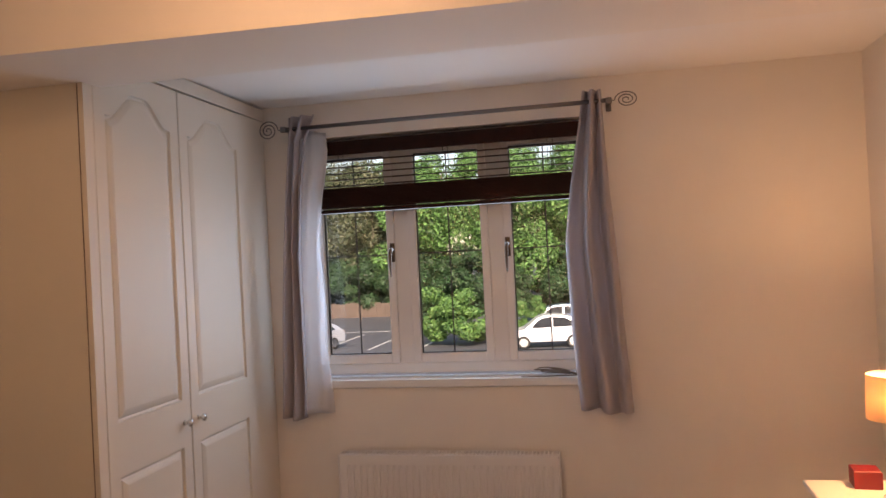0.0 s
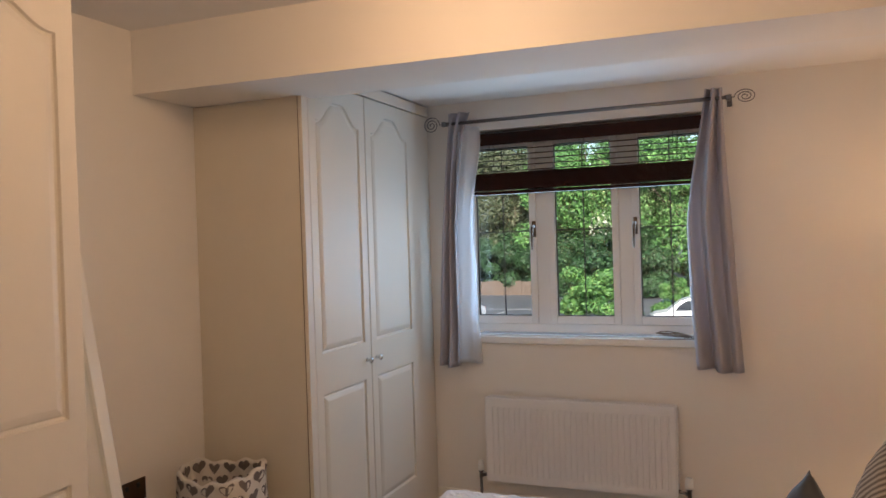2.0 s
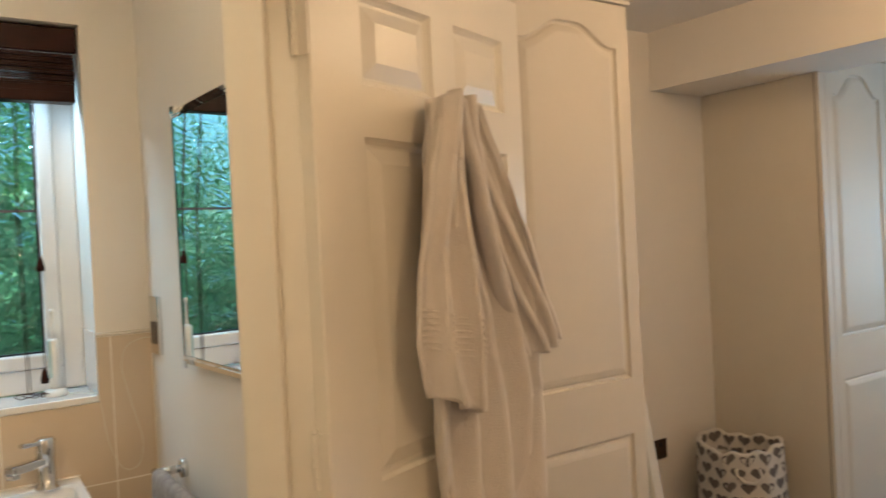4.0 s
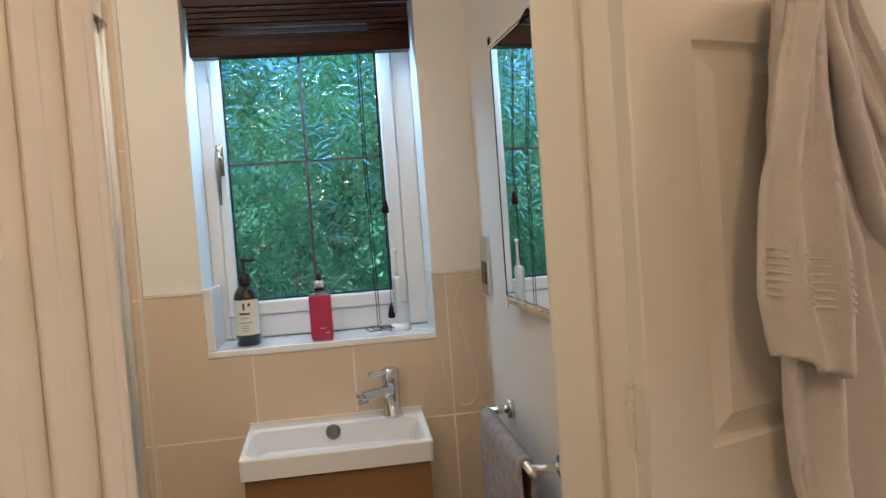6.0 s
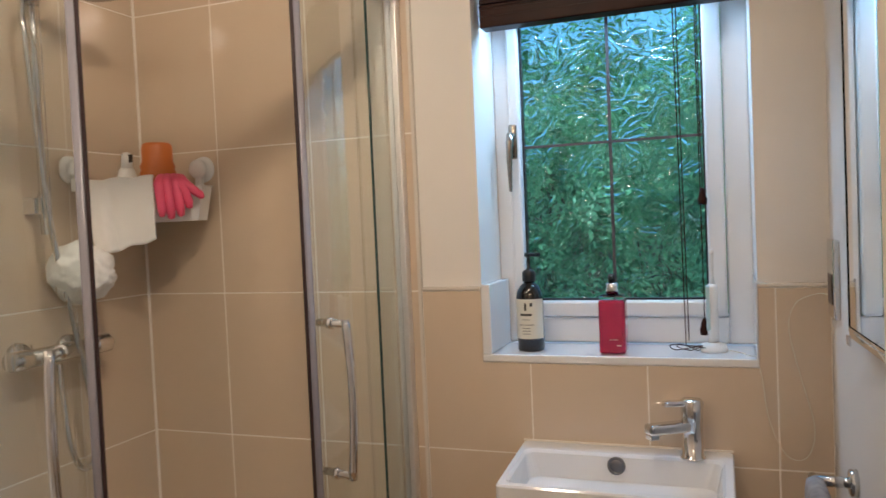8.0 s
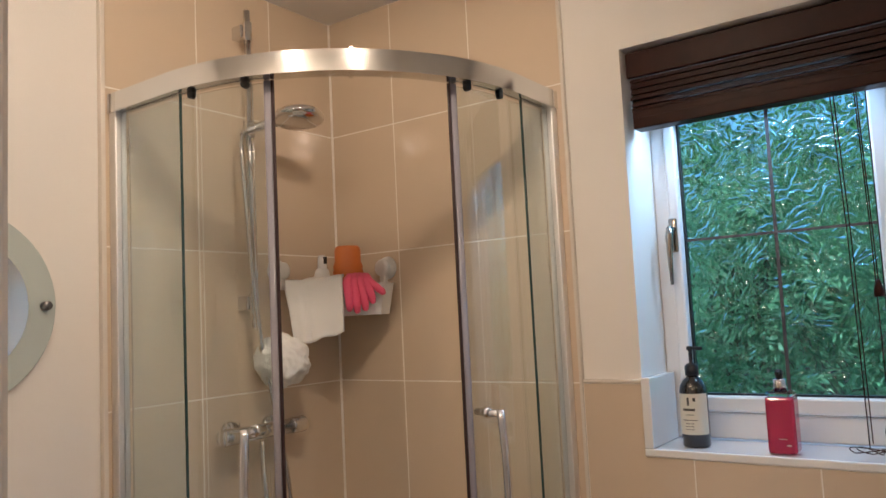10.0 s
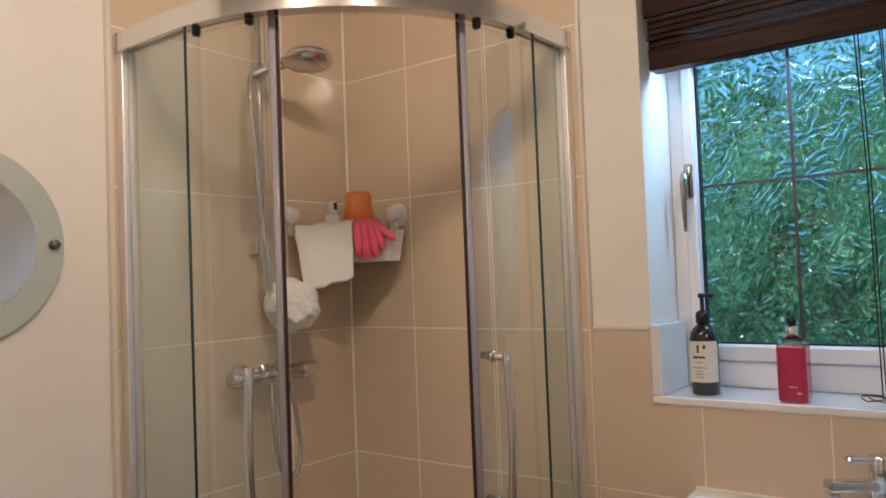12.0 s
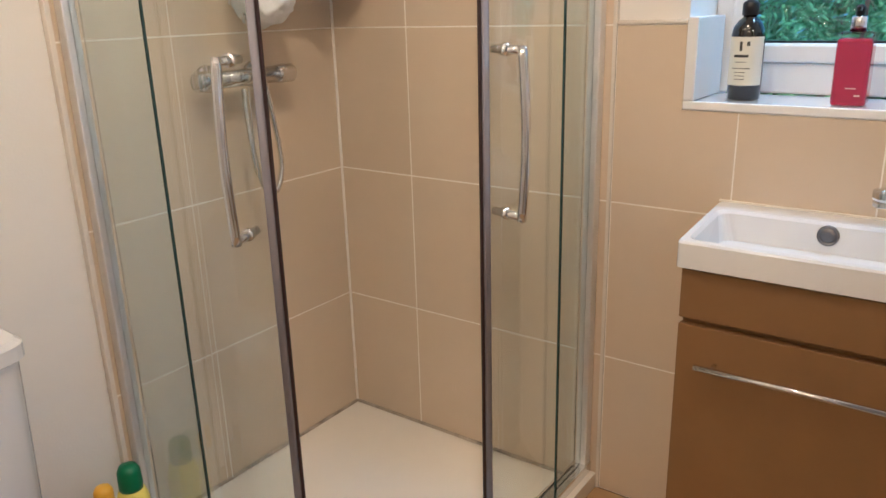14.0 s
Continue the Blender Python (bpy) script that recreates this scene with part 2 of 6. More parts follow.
def lets_through(m, share, colour):
    """Cloth that passes some light."""
    nt = m.node_tree
    t, mx = nt.nodes.new("ShaderNodeBsdfTranslucent"), nt.nodes.new("ShaderNodeMixShader")
    t.inputs["Color"].default_value, mx.inputs[0].default_value = (*colour, 1), share
    nt.links.new(shader(m).outputs[0], mx.inputs[1])
    nt.links.new(t.outputs[0], mx.inputs[2])
    nt.links.new(mx.outputs[0], nt.nodes["Material Output"].inputs["Surface"])


lets_through(CURTAIN, 0.25, (0.5, 0.48, 0.52))
lets_through(LITCLOTH, 0.55, (0.85, 0.87, 0.90))


# ---------------------------------------------------------------- building helpers
def mesh(name, bm, material, parent=None):
    me = bpy.data.meshes.new(name)
    bmesh.ops.recalc_face_normals(bm, faces=bm.faces[:])
    bm.to_mesh(me)
    bm.free()
    if material:
        me.materials.append(material)
    ob = new(name, me)
    if parent:
        ob.parent = parent
    return ob


def part(name, bm, material, parent, label="", smooth=False):
    ob = mesh(name, bm, material, parent)
    if smooth:
        for p in ob.data.polygons:
            p.use_smooth = True
    return tagged(ob, label)


def thing(name, place, label, category, group="", turn=0):
    ob = new(name)
    ob.empty_display_size = 0.05
    ob.matrix_world = pose(*place, 0, 0, turn)
    return tagged(ob, label, category, group)


def setting(name, bm, material, label="", smooth=False):
    ob = mesh(name, bm, material)
    return tagged(ob, label, kind="structure")


def box(bm, a, b, bevel=0.0, m=None, segs=2):
    lo, hi = Vector([min(p, q) for p, q in zip(a, b)]), Vector([max(p, q) for p, q in zip(a, b)])
    t = Matrix.Translation((lo + hi) / 2) @ Matrix.Diagonal((*(hi - lo), 1))
    vs = bmesh.ops.create_cube(bm, size=1, matrix=t)["verts"]
    if bevel:
        es = list({e for v in vs for e in v.link_edges})
        r = bmesh.ops.bevel(bm, geom=es, offset=bevel, segments=segs, affect="EDGES", profile=0.5)
        vs = list({v for f in r["faces"] for v in f.verts} | {v for v in vs if v.is_valid})
    if m is not None:
        bmesh.ops.transform(bm, matrix=m, verts=vs)
    return vs


def boxes(*pairs, bevel=0.0):
    bm = bmesh.new()
    for a, b in pairs:
        box(bm, a, b, bevel)
    return bm


def lathe(bm, profile, m=None, n=24):
    """Turns (radius, height) pairs about z."""
    rings = []
    for r, z in profile:
        if r < 1e-5:
            rings.append([bm.verts.new((0, 0, z))])
        else:
            rings.append([bm.verts.new((r * math.cos(2 * math.pi * i / n), r * math.sin(2 * math.pi * i / n), z)) for i in range(n)])
    for p, q in zip(rings, rings[1:]):
        for i in range(n):
            j = (i + 1) % n
            vs = [p[i % len(p)], p[j % len(p)], q[j % len(q)], q[i % len(q)]]
            vs = list(dict.fromkeys(vs))
            if len(vs) > 2:
                bm.faces.new(vs)
    vs = [v for r in rings for v in r]
    if m is not None:
        bmesh.ops.transform(bm, matrix=m, verts=vs)
    return vs


def tube(bm, points, r, n=10, closed=False):
    """A round bar along points; r may be a list."""
    pts = [Vector(p) for p in points]
    rs = r if isinstance(r, (list, tuple)) else [r] * len(pts)
    rings = []
    up = Vector((0, 0, 1))
    for i, p in enumerate(pts):
        a, b = pts[max(i - 1, 0)], pts[min(i + 1, len(pts) - 1)]
        d = (b - a).normalized()
        if abs(d.dot(up)) > 0.95:
            up = Vector((1, 0, 0)) if abs(d.x) < 0.9 else Vector((0, 1, 0))
        side = d.cross(up).normalized()
        up = side.cross(d).normalized()
        rings.append([bm.verts.new(p + rs[i] * (math.cos(2 * math.pi * k / n) * side + math.sin(2 * math.pi * k / n) * up)) for k in range(n)])
    for p, q in zip(rings, rings[1:]):
        for k in range(n):
            bm.faces.new((p[k], p[(k + 1) % n], q[(k + 1) % n], q[k]))
    bm.faces.new(rings[0]), bm.faces.new(rings[-1])


def bend(ctl, n=10):
    """A smooth line through points."""
    out = []
    for i in range(len(ctl) - 1):
        p = [Vector(ctl[max(0, min(len(ctl) - 1, i + k))]) for k in (-1, 0, 1, 2)]
        for j in range(n):
            t = j / n
            out.append(0.5 * (2 * p[1] + (p[2] - p[0]) * t + (2 * p[0] - 5 * p[1] + 4 * p[2] - p[3]) * t * t + (3 * p[1] - p[0] - 3 * p[2] + p[3]) * t ** 3))
    return out + [Vector(ctl[-1])]


def prism(bm, outline, z0, z1):
    lo, hi = [bm.verts.new((x, y, z0)) for x, y in outline], [bm.verts.new((x, y, z1)) for x, y in outline]
    bm.faces.new(lo), bm.faces.new(hi)
    for i in range(len(lo)):
        j = (i + 1) % len(lo)
        bm.faces.new((lo[i], lo[j], hi[j], hi[i]))


# the ensuite's doorway stands across the corner: s runs along it, n out into the bedroom
def sn(s, n):
    return ((n - s) * 0.70711, (n + s) * 0.70711)


# ---------------------------------------------------------------- the rooms
WX, EX, SY, NY = -1.85, 1.36, -1.25, 3.97      # bedroom's inner faces
BX, BY0, BY1 = -1.84, -1.64, 0.14              # ensuite's window wall, shower wall, mirror wall
H, BEAM, DORM, BH = 2.33, 2.075, 2.225, 2.43   # ceilings
FB, FE = -0.08, 0.07                           # floors: the ensuite lies a step up

setting("floor", boxes(((WX - 0.1, SY - 0.1, FB - 0.05), (EX + 0.1, NY + 0.3, FB))), CARPET, "beige carpet of the bedroom")
bm = bmesh.new()
prism(bm, [(-1.85, 0.14), (-1.85, -1.65), (0.02, -1.65), (0.02, -0.86), sn(-0.20, -0.472), sn(0.72, -0.472), (-0.96, 0.14)], FB, FE - 0.006)
setting("floor_ensuite", bm, FLOORDARK, "raised floor of the ensuite")
# north wall with the window opening
W0, W1, WZ0, WZ1 = -1.13, 0.27, 0.87, 2.06
setting("wall_north", boxes(((WX - 0.1, NY, FB), (W0, NY + 0.3, 2.5)), ((W1, NY, FB), (EX + 0.1, NY + 0.3, 2.5)),
                            ((W0, NY, FB), (W1, NY + 0.3, WZ0)), ((W0, NY, WZ1), (W1, NY + 0.3, 2.5))), PAINT, "warm white painted wall")
setting("wall_west", boxes(((WX - 0.1, 0.24, FB), (WX, NY, 2.5))), PAINT, "warm white painted wall")
setting("wall_east", boxes(((EX, SY, FB), (EX + 0.1, NY, 2.5))), PAINT, "warm white painted wall")
setting("wall_south", boxes(((0.12, SY - 0.1, FB), (EX + 0.1, SY, 2.5))), PAINT, "warm white painted wall")
# ensuite walls
E0, E1, EZ0, EZ1 = -0.632, -0.004, 1.072, 2.097
setting("wall_ensuite_window", boxes(((BX - 0.31, BY0 - 0.1, FB), (BX - 0.01, E0, 2.5)), ((BX - 0.31, E1, FB), (BX - 0.01, BY1 + 0.1, 2.5)),
                                     ((BX - 0.31, E0, FB), (BX - 0.01, E1, EZ0)), ((BX - 0.31, E0, EZ1), (BX - 0.01, E1, 2.5))), PAINT, "cream painted wall")
setting("wall_ensuite_shower", boxes(((BX - 0.01, BY0 - 0.11, FB), (0.12, BY0 - 0.01, 2.5))), PAINT, "cream painted wall")
setting("wall_ensuite_mirror", boxes(((BX - 0.01, BY1, FB), (-0.96, BY1 + 0.1, 2.5))), PAINT, "cream painted wall")
bm = bmesh.new()
prism(bm, [sn(0.73, -0.47), sn(0.73, -0.59), (-0.96, 0.14), (-0.96, 0.24), (-0.86, 0.27)], FB, 2.5)
prism(bm, [sn(-0.200, -0.47), sn(-0.200, -0.59), (0.02, -0.86), (0.12, -0.80)], FB, 2.5)
prism(bm, [sn(0.73, -0.47), sn(0.73, -0.59), sn(-0.200, -0.59), sn(-0.200, -0.47)], 2.03, 2.5)
setting("wall_diagonal", bm, PAINT, "short diagonal wall with the ensuite doorway")
setting("wall_ensuite_east", boxes(((0.02, SY - 0.5, FB), (0.12, -0.8, 2.5))), PAINT, "cream painted wall")
bm = boxes(((WX, 2.5, DORM), (EX, NY, DORM + 0.05)))
prism(bm, [(WX, 2.5), (WX, 0.24), (-0.96, 0.24), (-0.86, 0.265), sn(0.73, -0.475), sn(-0.20, -0.475), (0.12, -0.80), (0.12, SY), (EX, SY), (EX, 2.5)], H, H + 0.05)
setting("ceiling", bm, CEIL, "white painted bedroom ceiling")
bm = boxes(((WX, 2.30, BEAM), (EX, 2.73, H + 0.002)))
for v in bm.verts:
    if v.co.x > 0:
        v.co.z -= 0.015 if v.co.z < 2.2 else 0
        v.co.y += 0.10 if v.co.y < 2.5 else 0
setting("beam", bm, PAINT, "painted boxed-in ceiling beam")
bm = bmesh.new()
prism(bm, [(-1.86, 0.14), (-1.86, -1.65), (0.02, -1.65), (0.02, -0.78), sn(-0.4, -0.53), sn(0.9, -0.53), (-0.9, 0.14)], BH, BH + 0.05)
setting("ceiling_ensuite", bm, CEIL, "white painted ensuite ceiling")
setting("ground", boxes(((-400, -400, -2.95), (400, 600, -2.9))), ASPHALT, "asphalt car park ground")


# ---------------------------------------------------------------- shared shapes
def inset(points, d):
    """An outline drawn in by d; the outline runs counter-clockwise."""
    out, n = [], len(points)
    for i in range(n):
        a, b, c = Vector(points[i - 1]), Vector(points[i]), Vector(points[(i + 1) % n])
        e, f = (b - a).normalized(), (c - b).normalized()
        p, q = Vector((-e.y, e.x)), Vector((-f.y, f.x))
        m = (p + q).normalized()
        out.append(b + m * (d / max(0.35, m.dot(p))))
    return out


def rect(u0, v0, u1, v1):
    return [(u0, v0), (u1, v0), (u1, v1), (u0, v1)]


def arched(u0, v0, u1, v1, rise, n=24):
    """A panel outline with a swept arch on top; v1 is the height of its shoulders."""
    pts = [(u0, v0), (u1, v0), (u1, v1)]
    for i in range(1, n):
        k = i / n
        q = max(0.0, min(1.0, (min(k, 1 - k) - 0.05) / 0.36))
        pts.append((u1 + (u0 - u1) * k, v1 + rise * q * q * (3 - 2 * q)))
    return pts + [(u0, v1)]


def panelled(w, h, t, panels, steps, edge=0.003):
    """A slab, front towards -y, lower corner at the origin, with moulded panels cut into its front."""
    bm = bmesh.new()
    outer = rect(edge, edge, w - edge, h - edge)
    edges = []

    def ring(points, y):
        vs = [bm.verts.new((p[0], y, p[1])) for p in points]
        return vs, [bm.edges.new((vs[i], vs[(i + 1) % len(vs)])) for i in range(len(vs))]

    front, es = ring(outer, 0)
    edges += es
    for p in panels:
        last, es = ring(p, 0)
        edges += es
        for d, depth in steps:
            nxt, _ = ring(inset(p, d), depth)
            for i in range(len(last)):
                j = (i + 1) % len(last)
                bm.faces.new((last[i], last[j], nxt[j], nxt[i]))
            last = nxt
        bm.faces.new(last)
    bmesh.ops.triangle_fill(bm, edges=edges, use_beauty=True, use_dissolve=False)
    mid = [bm.verts.new((p[0], edge, p[1])) for p in rect(0, 0, w, h)]
    back = [bm.verts.new((p[0], t, p[1])) for p in rect(0, 0, w, h)]
    for a, b in ((front, mid), (mid, back)):
        for i in range(4):
            j = (i + 1) % 4
            bm.faces.new((a[i], a[j], b[j], b[i]))
    bm.faces.new(back)
    return bm


def sheet(fn, nu, nv):
    """A grid of fn(u, v), both from 0 to 1."""
    bm = bmesh.new()
    g = [[bm.verts.new(fn(i / nu, j / nv)) for i in range(nu + 1)] for j in range(nv + 1)]
    for j in range(nv):
        for i in range(nu):
            bm.faces.new((g[j][i], g[j][i + 1], g[j + 1][i + 1], g[j + 1][i]))
    return bm


def cloth(ob, t):
    s = ob.modifiers.new("thickness", "SOLIDIFY")
    s.thickness, s.offset = t, 0
    return ob


def table(rows, v):
    """Values between rows of (key, a, b, ...)."""
    for p, q in zip(rows, rows[1:]):
        if v <= q[0]:
            k = (v - p[0]) / (q[0] - p[0])
            k = max(0, min(1, k))
            return [a + (b - a) * k for a, b in zip(p[1:], q[1:])]
    return list(rows[-1][1:])


FOIL = ((0.004, 0.009), (0.011, 0.011), (0.017, 0.006), (0.028, 0.002), (0.036, 0.0))
JOINERY = ((0.006, 0.008), (0.012, 0.013), (0.018, 0.013), (0.048, 0.003))


def knob(parent, place, material, turn=0):
    bm = bmesh.new()
    lathe(bm, [(0, 0), (0.011, 0), (0.009, 0.004), (0.006, 0.012), (0.010, 0.017), (0.0155, 0.023), (0.0145, 0.029), (0.008, 0.033), (0, 0.034)], n=18)
    ob = part("knob", bm, material, parent, "round satin metal knob", smooth=True)
    ob.matrix_local = pose(*place, 90, 0, turn)
    return ob


# ---------------------------------------------------------------- bedroom: fitted wardrobes
def wardrobe_door(parent, w, h, knob_u, knob_z, low_top, up_bottom, rise, stile=0.055, shoulder=0.0):
    d = panelled(w, h, 0.019, [rect(stile, 0.17, w - stile, low_top), arched(stile, up_bottom, w - stile, shoulder or h - 0.135, rise)], FOIL)
    ob = part("door", d, WARD, parent)
    knob(ob, (knob_u, 0.0, knob_z), ALU)
    return ob


# by the window, under the beam: side towards the room
w2 = thing("fitted_wardrobe", (-1.285, 2.65, FB), "cream fitted wardrobe with two arched-panel doors under the beam", "wardrobe")
part("side_panel", boxes(((-0.565, 0.0, 0.0), (-0.022, 0.018, 2.153)), bevel=0.0015), WARD_SIDE, w2, "flat cream side panel")
part("edge_stile", boxes(((-0.019, 0.0, 0.0), (0.0, 0.043, 2.153)), bevel=0.0015), WARD, w2)
# strip and carcass carry the shade of the gaps in their dark colour
part("edge_gap_shade", boxes(((-0.0215, -0.001, 0.0), (-0.0195, 0.016, 2.153))), BROWNDARK, w2, "dark strip drawn as shade in the gap beside the door edge")
part("carcass", boxes(((-0.565, 0.02, 0.0), (-0.024, 1.31, 2.30))), BROWNDARK, w2, "carcass coloured dark for the shade in the gaps")
part("plinth", boxes(((-0.023, 0.045, 0.0), (-0.012, 1.31, 0.09))), WARD, w2)
for y0, w, ku in ((0.046, 0.494, 0.446), (0.546, 0.522, 0.044)):
    d = wardrobe_door(w2, w, 2.138, ku, 0.88, 0.79, 0.965, 0.09, 0.056, 1.975)
    d.matrix_local = pose(0, y0, 0.095, 0, 0, 90)
part("filler_strip", boxes(((-0.022, 0.05, 2.241), (-0.001, 1.315, 2.295)), bevel=0.001), WARD, w2, "cream filler strip below the ceiling")
part("end_filler", boxes(((-0.022, 1.074, 0.0), (-0.008, 1.315, 2.238)), bevel=0.001), WARD, w2)

# beside the ensuite: free-standing end, with a cornice
w1 = thing("tall_wardrobe", (-1.21, 0.26, FB), "tall cream wardrobe with arched-panel doors and dentil cornice", "wardrobe")
part("body", boxes(((-0.64, 0.0, 0.0), (-0.021, 1.19, 2.20)), bevel=0.002), WARD_SIDE, w1)
for y0, ku in ((0.68, 0.045), (0.172, 0.455)):
    d = wardrobe_door(w1, 0.506, 2.125, ku, 0.845, 0.815, 0.985, 0.062)
    d.matrix_local = pose(0, y0, 0.11, 0, 0, 90)
part("end_stile", boxes(((-0.021, 0.0, 0.0), (0.0, 0.17, 2.24)), bevel=0.002), WARD, w1)
part("plinth", boxes(((-0.06, 0.172, 0.0), (-0.04, 1.186, 0.108))), WARD, w1)
bm = bmesh.new()
for z0, z1, out in ((2.238, 2.250, 0.006), (2.250, 2.268, 0.016), (2.268, 2.276, 0.024), (2.276, 2.300, 0.036), (2.300, 2.308, 0.042)):
    box(bm, (-0.64, -0.0, z0), (out, 1.19 + out, z1), 0.002)
for i in range(58):
    box(bm, (0.016, 0.012 + 0.0203 * i, 2.253), (0.022, 0.022 + 0.0203 * i, 2.266))
part("cornice", bm, WARD, w1, "stepped cornice with small dentils")

# ---------------------------------------------------------------- bedroom window
win = thing("window_1", (0, 4.06, 0), "white plastic casement window with leaded panes", "window")
win["kind"] = "structure"
part("window_frame", boxes(((W0, 0, 0.925), (W0 + 0.045, 0.09, WZ1)), ((W1 - 0.045, 0, 0.925), (W1, 0.09, WZ1)), ((W0 + 0.045, 0, 0.925), (W1 - 0.045, 0.09, 0.972)),
                           ((W0 + 0.045, 0, 2.005), (W1 - 0.045, 0.09, WZ1)), ((-0.690, 0, 0.972), (-0.622, 0.09, 2.005)), ((-0.236, 0, 0.972), (-0.166, 0.09, 2.005)), bevel=0.004), UPVC, win)
for u0, u1, g0, g1 in ((-1.086, -0.69, -1.045, -0.728), (-0.622, -0.236, -0.583, -0.272), (-0.166, 0.226, -0.128, 0.188)):
    sash = part("sash", boxes(((u0, -0.012, 0.974), (g0, 0.05, 2.003)), ((g1, -0.012, 0.974), (u1, 0.05, 2.003)), ((g0, -0.012, 0.974), (g1, 0.05, 1.017)), ((g0, -0.012, 1.966), (g1, 0.05, 2.003)), bevel=0.005), UPVC, win)
    gasket = part("gasket", boxes(((g0, 0.012, 1.017), (g0 + 0.004, 0.03, 1.966)), ((g1 - 0.004, 0.012, 1.017), (g1, 0.03, 1.966)), ((g0 + 0.004, 0.012, 1.017), (g1 - 0.004, 0.03, 1.021)), ((g0 + 0.004, 0.012, 1.962), (g1 - 0.004, 0.03, 1.966))), BLACK, sash)
    pane = part("pane", boxes(((g0 + 0.004, 0.018, 1.021), (g1 - 0.004, 0.022, 1.962))), CLEAR, sash, "clear glass pane")
    pane.visible_shadow = False
    c = (g0 + g1) / 2
    part("lead_strip", boxes(((c - 0.003, 0.0145, 1.021), (c + 0.003, 0.0175, 1.962)), ((g0 + 0.004, 0.014, 1.488), (g1 - 0.004, 0.017, 1.494))), LEAD, sash, "thin lead glazing bars")
for x in (-0.700, -0.148):
    bm = bmesh.new()
    box(bm, (x - 0.011, -0.02, 1.455), (x + 0.011, -0.012, 1.545), 0.003)
    tube(bm, [(x, -0.02, 1.515), (x, -0.045, 1.515), (x - 0.002, -0.052, 1.50), (x - 0.004, -0.05, 1.43), (x - 0.005, -0.045, 1.385)], [0.008, 0.009, 0.009, 0.006, 0.004])
    part("casement_handle", bm, BRONZE, win, "dark pewter casement handle", smooth=True)
part("window_sill", boxes(((W0, -0.105, 0.872), (W1, 0.09, 0.903)), ((W0, -0.105, 0.903), (W1, 0.0, 0.9045)), bevel=0.006), UPVC, win, "white painted sill board")

# ---------------------------------------------------------------- blind, rod and curtains
bl = thing("venetian_blind", (0, 4.005, 2.043), "dark wooden venetian blind pulled halfway up", "blind")
BL0, BL1 = -1.05, 0.205
part("valance", boxes(((BL0, -0.018, -0.066), (BL1, -0.004, 0.0)), bevel=0.003), DARKWOOD, bl)
part("headrail", boxes(((BL0 + 0.01, -0.003, -0.045), (BL1 - 0.01, 0.045, -0.004)), bevel=0.002), DARKWOOD, bl)
for k in range(5):
    z = -0.094 - 0.030 * k
    s = part("slat", boxes(((BL0 + 0.012, 0.002, z), (BL1 - 0.012, 0.038, z + 0.0026)), bevel=0.001), DARKWOOD, bl)
for k in range(17):
    z = -0.228 - 0.0056 * k
    s = part("slat", boxes(((BL0 + 0.012, -0.004 + 0.0012 * (k % 3), z), (BL1 - 0.012, 0.046 + 0.0012 * (k % 3), z + 0.0046))), DARKWOOD, bl)
part("bottom_rail", boxes(((BL0 + 0.012, -0.005, -0.342), (BL1 - 0.012, 0.047, -0.325)), bevel=0.003), DARKWOOD, bl)
for x in (-0.92, -0.41, 0.07):
    bm = bmesh.new()
    for dx, dy in ((-0.012, -0.007), (0.012, -0.007), (0.0, 0.049)):
        tube(bm, [(x + dx, dy, -0.05), (x + dx, dy, -0.335)], 0.0011, 5)
    part("ladder_cord", bm, DARKWOOD, bl, "thin dark cords")

rod = thing("curtain_rod", (0, 3.86, 2.095), "pewter curtain rod with spiral wire finials", "curtain rod")
bm = bmesh.new()
tube(bm, [(-1.125, 0, 0), (0.335, 0, 0.002)], 0.0095, 14)
part("rod", bm, PEWTER, rod, smooth=True)
for side, x in ((-1, -1.145), (1, 0.335)):
    bm = bmesh.new()
    pts = []
    cx = x + side * 0.075
    for i in range(71):
        a = i / 70 * 2 * math.pi * 2.6
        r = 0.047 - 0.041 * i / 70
        pts.append((cx - side * r * math.cos(a) * 1.05, 0, r * math.sin(a) * (0.75 if side > 0 else 1.0)))
    tube(bm, [(x, 0, 0)] + pts, 0.0026, 6)
    part("finial", bm, PEWTER, rod, "flat spiral wire finial", smooth=True)
    bm = bmesh.new()
    box(bm, (x - 0.012, -0.012, -0.013), (x + 0.014, 0.012, 0.013), 0.004)
    box(bm, (x - 0.004, 0.0, -0.006), (x + 0.004, 0.11, 0.006))
    box(bm, (x - 0.012, 0.102, -0.028), (x + 0.012, 0.11, 0.028), 0.003)
    part("bracket", bm, PEWTER, rod)

LC = [(0.75, -1.215, -1.00), (0.90, -1.205, -0.995), (1.2, -1.190, -1.005), (1.5, -1.170, -1.03), (1.8, -1.150, -1.015), (2.0, -1.135, -0.985), (2.15, -1.125, -0.985)]
RC = [(0.77, 0.158, 0.375), (1.1, 0.135, 0.355), (1.5, 0.125, 0.335), (1.7, 0.150, 0.322), (1.9, 0.185, 0.312), (2.15, 0.230, 0.305)]


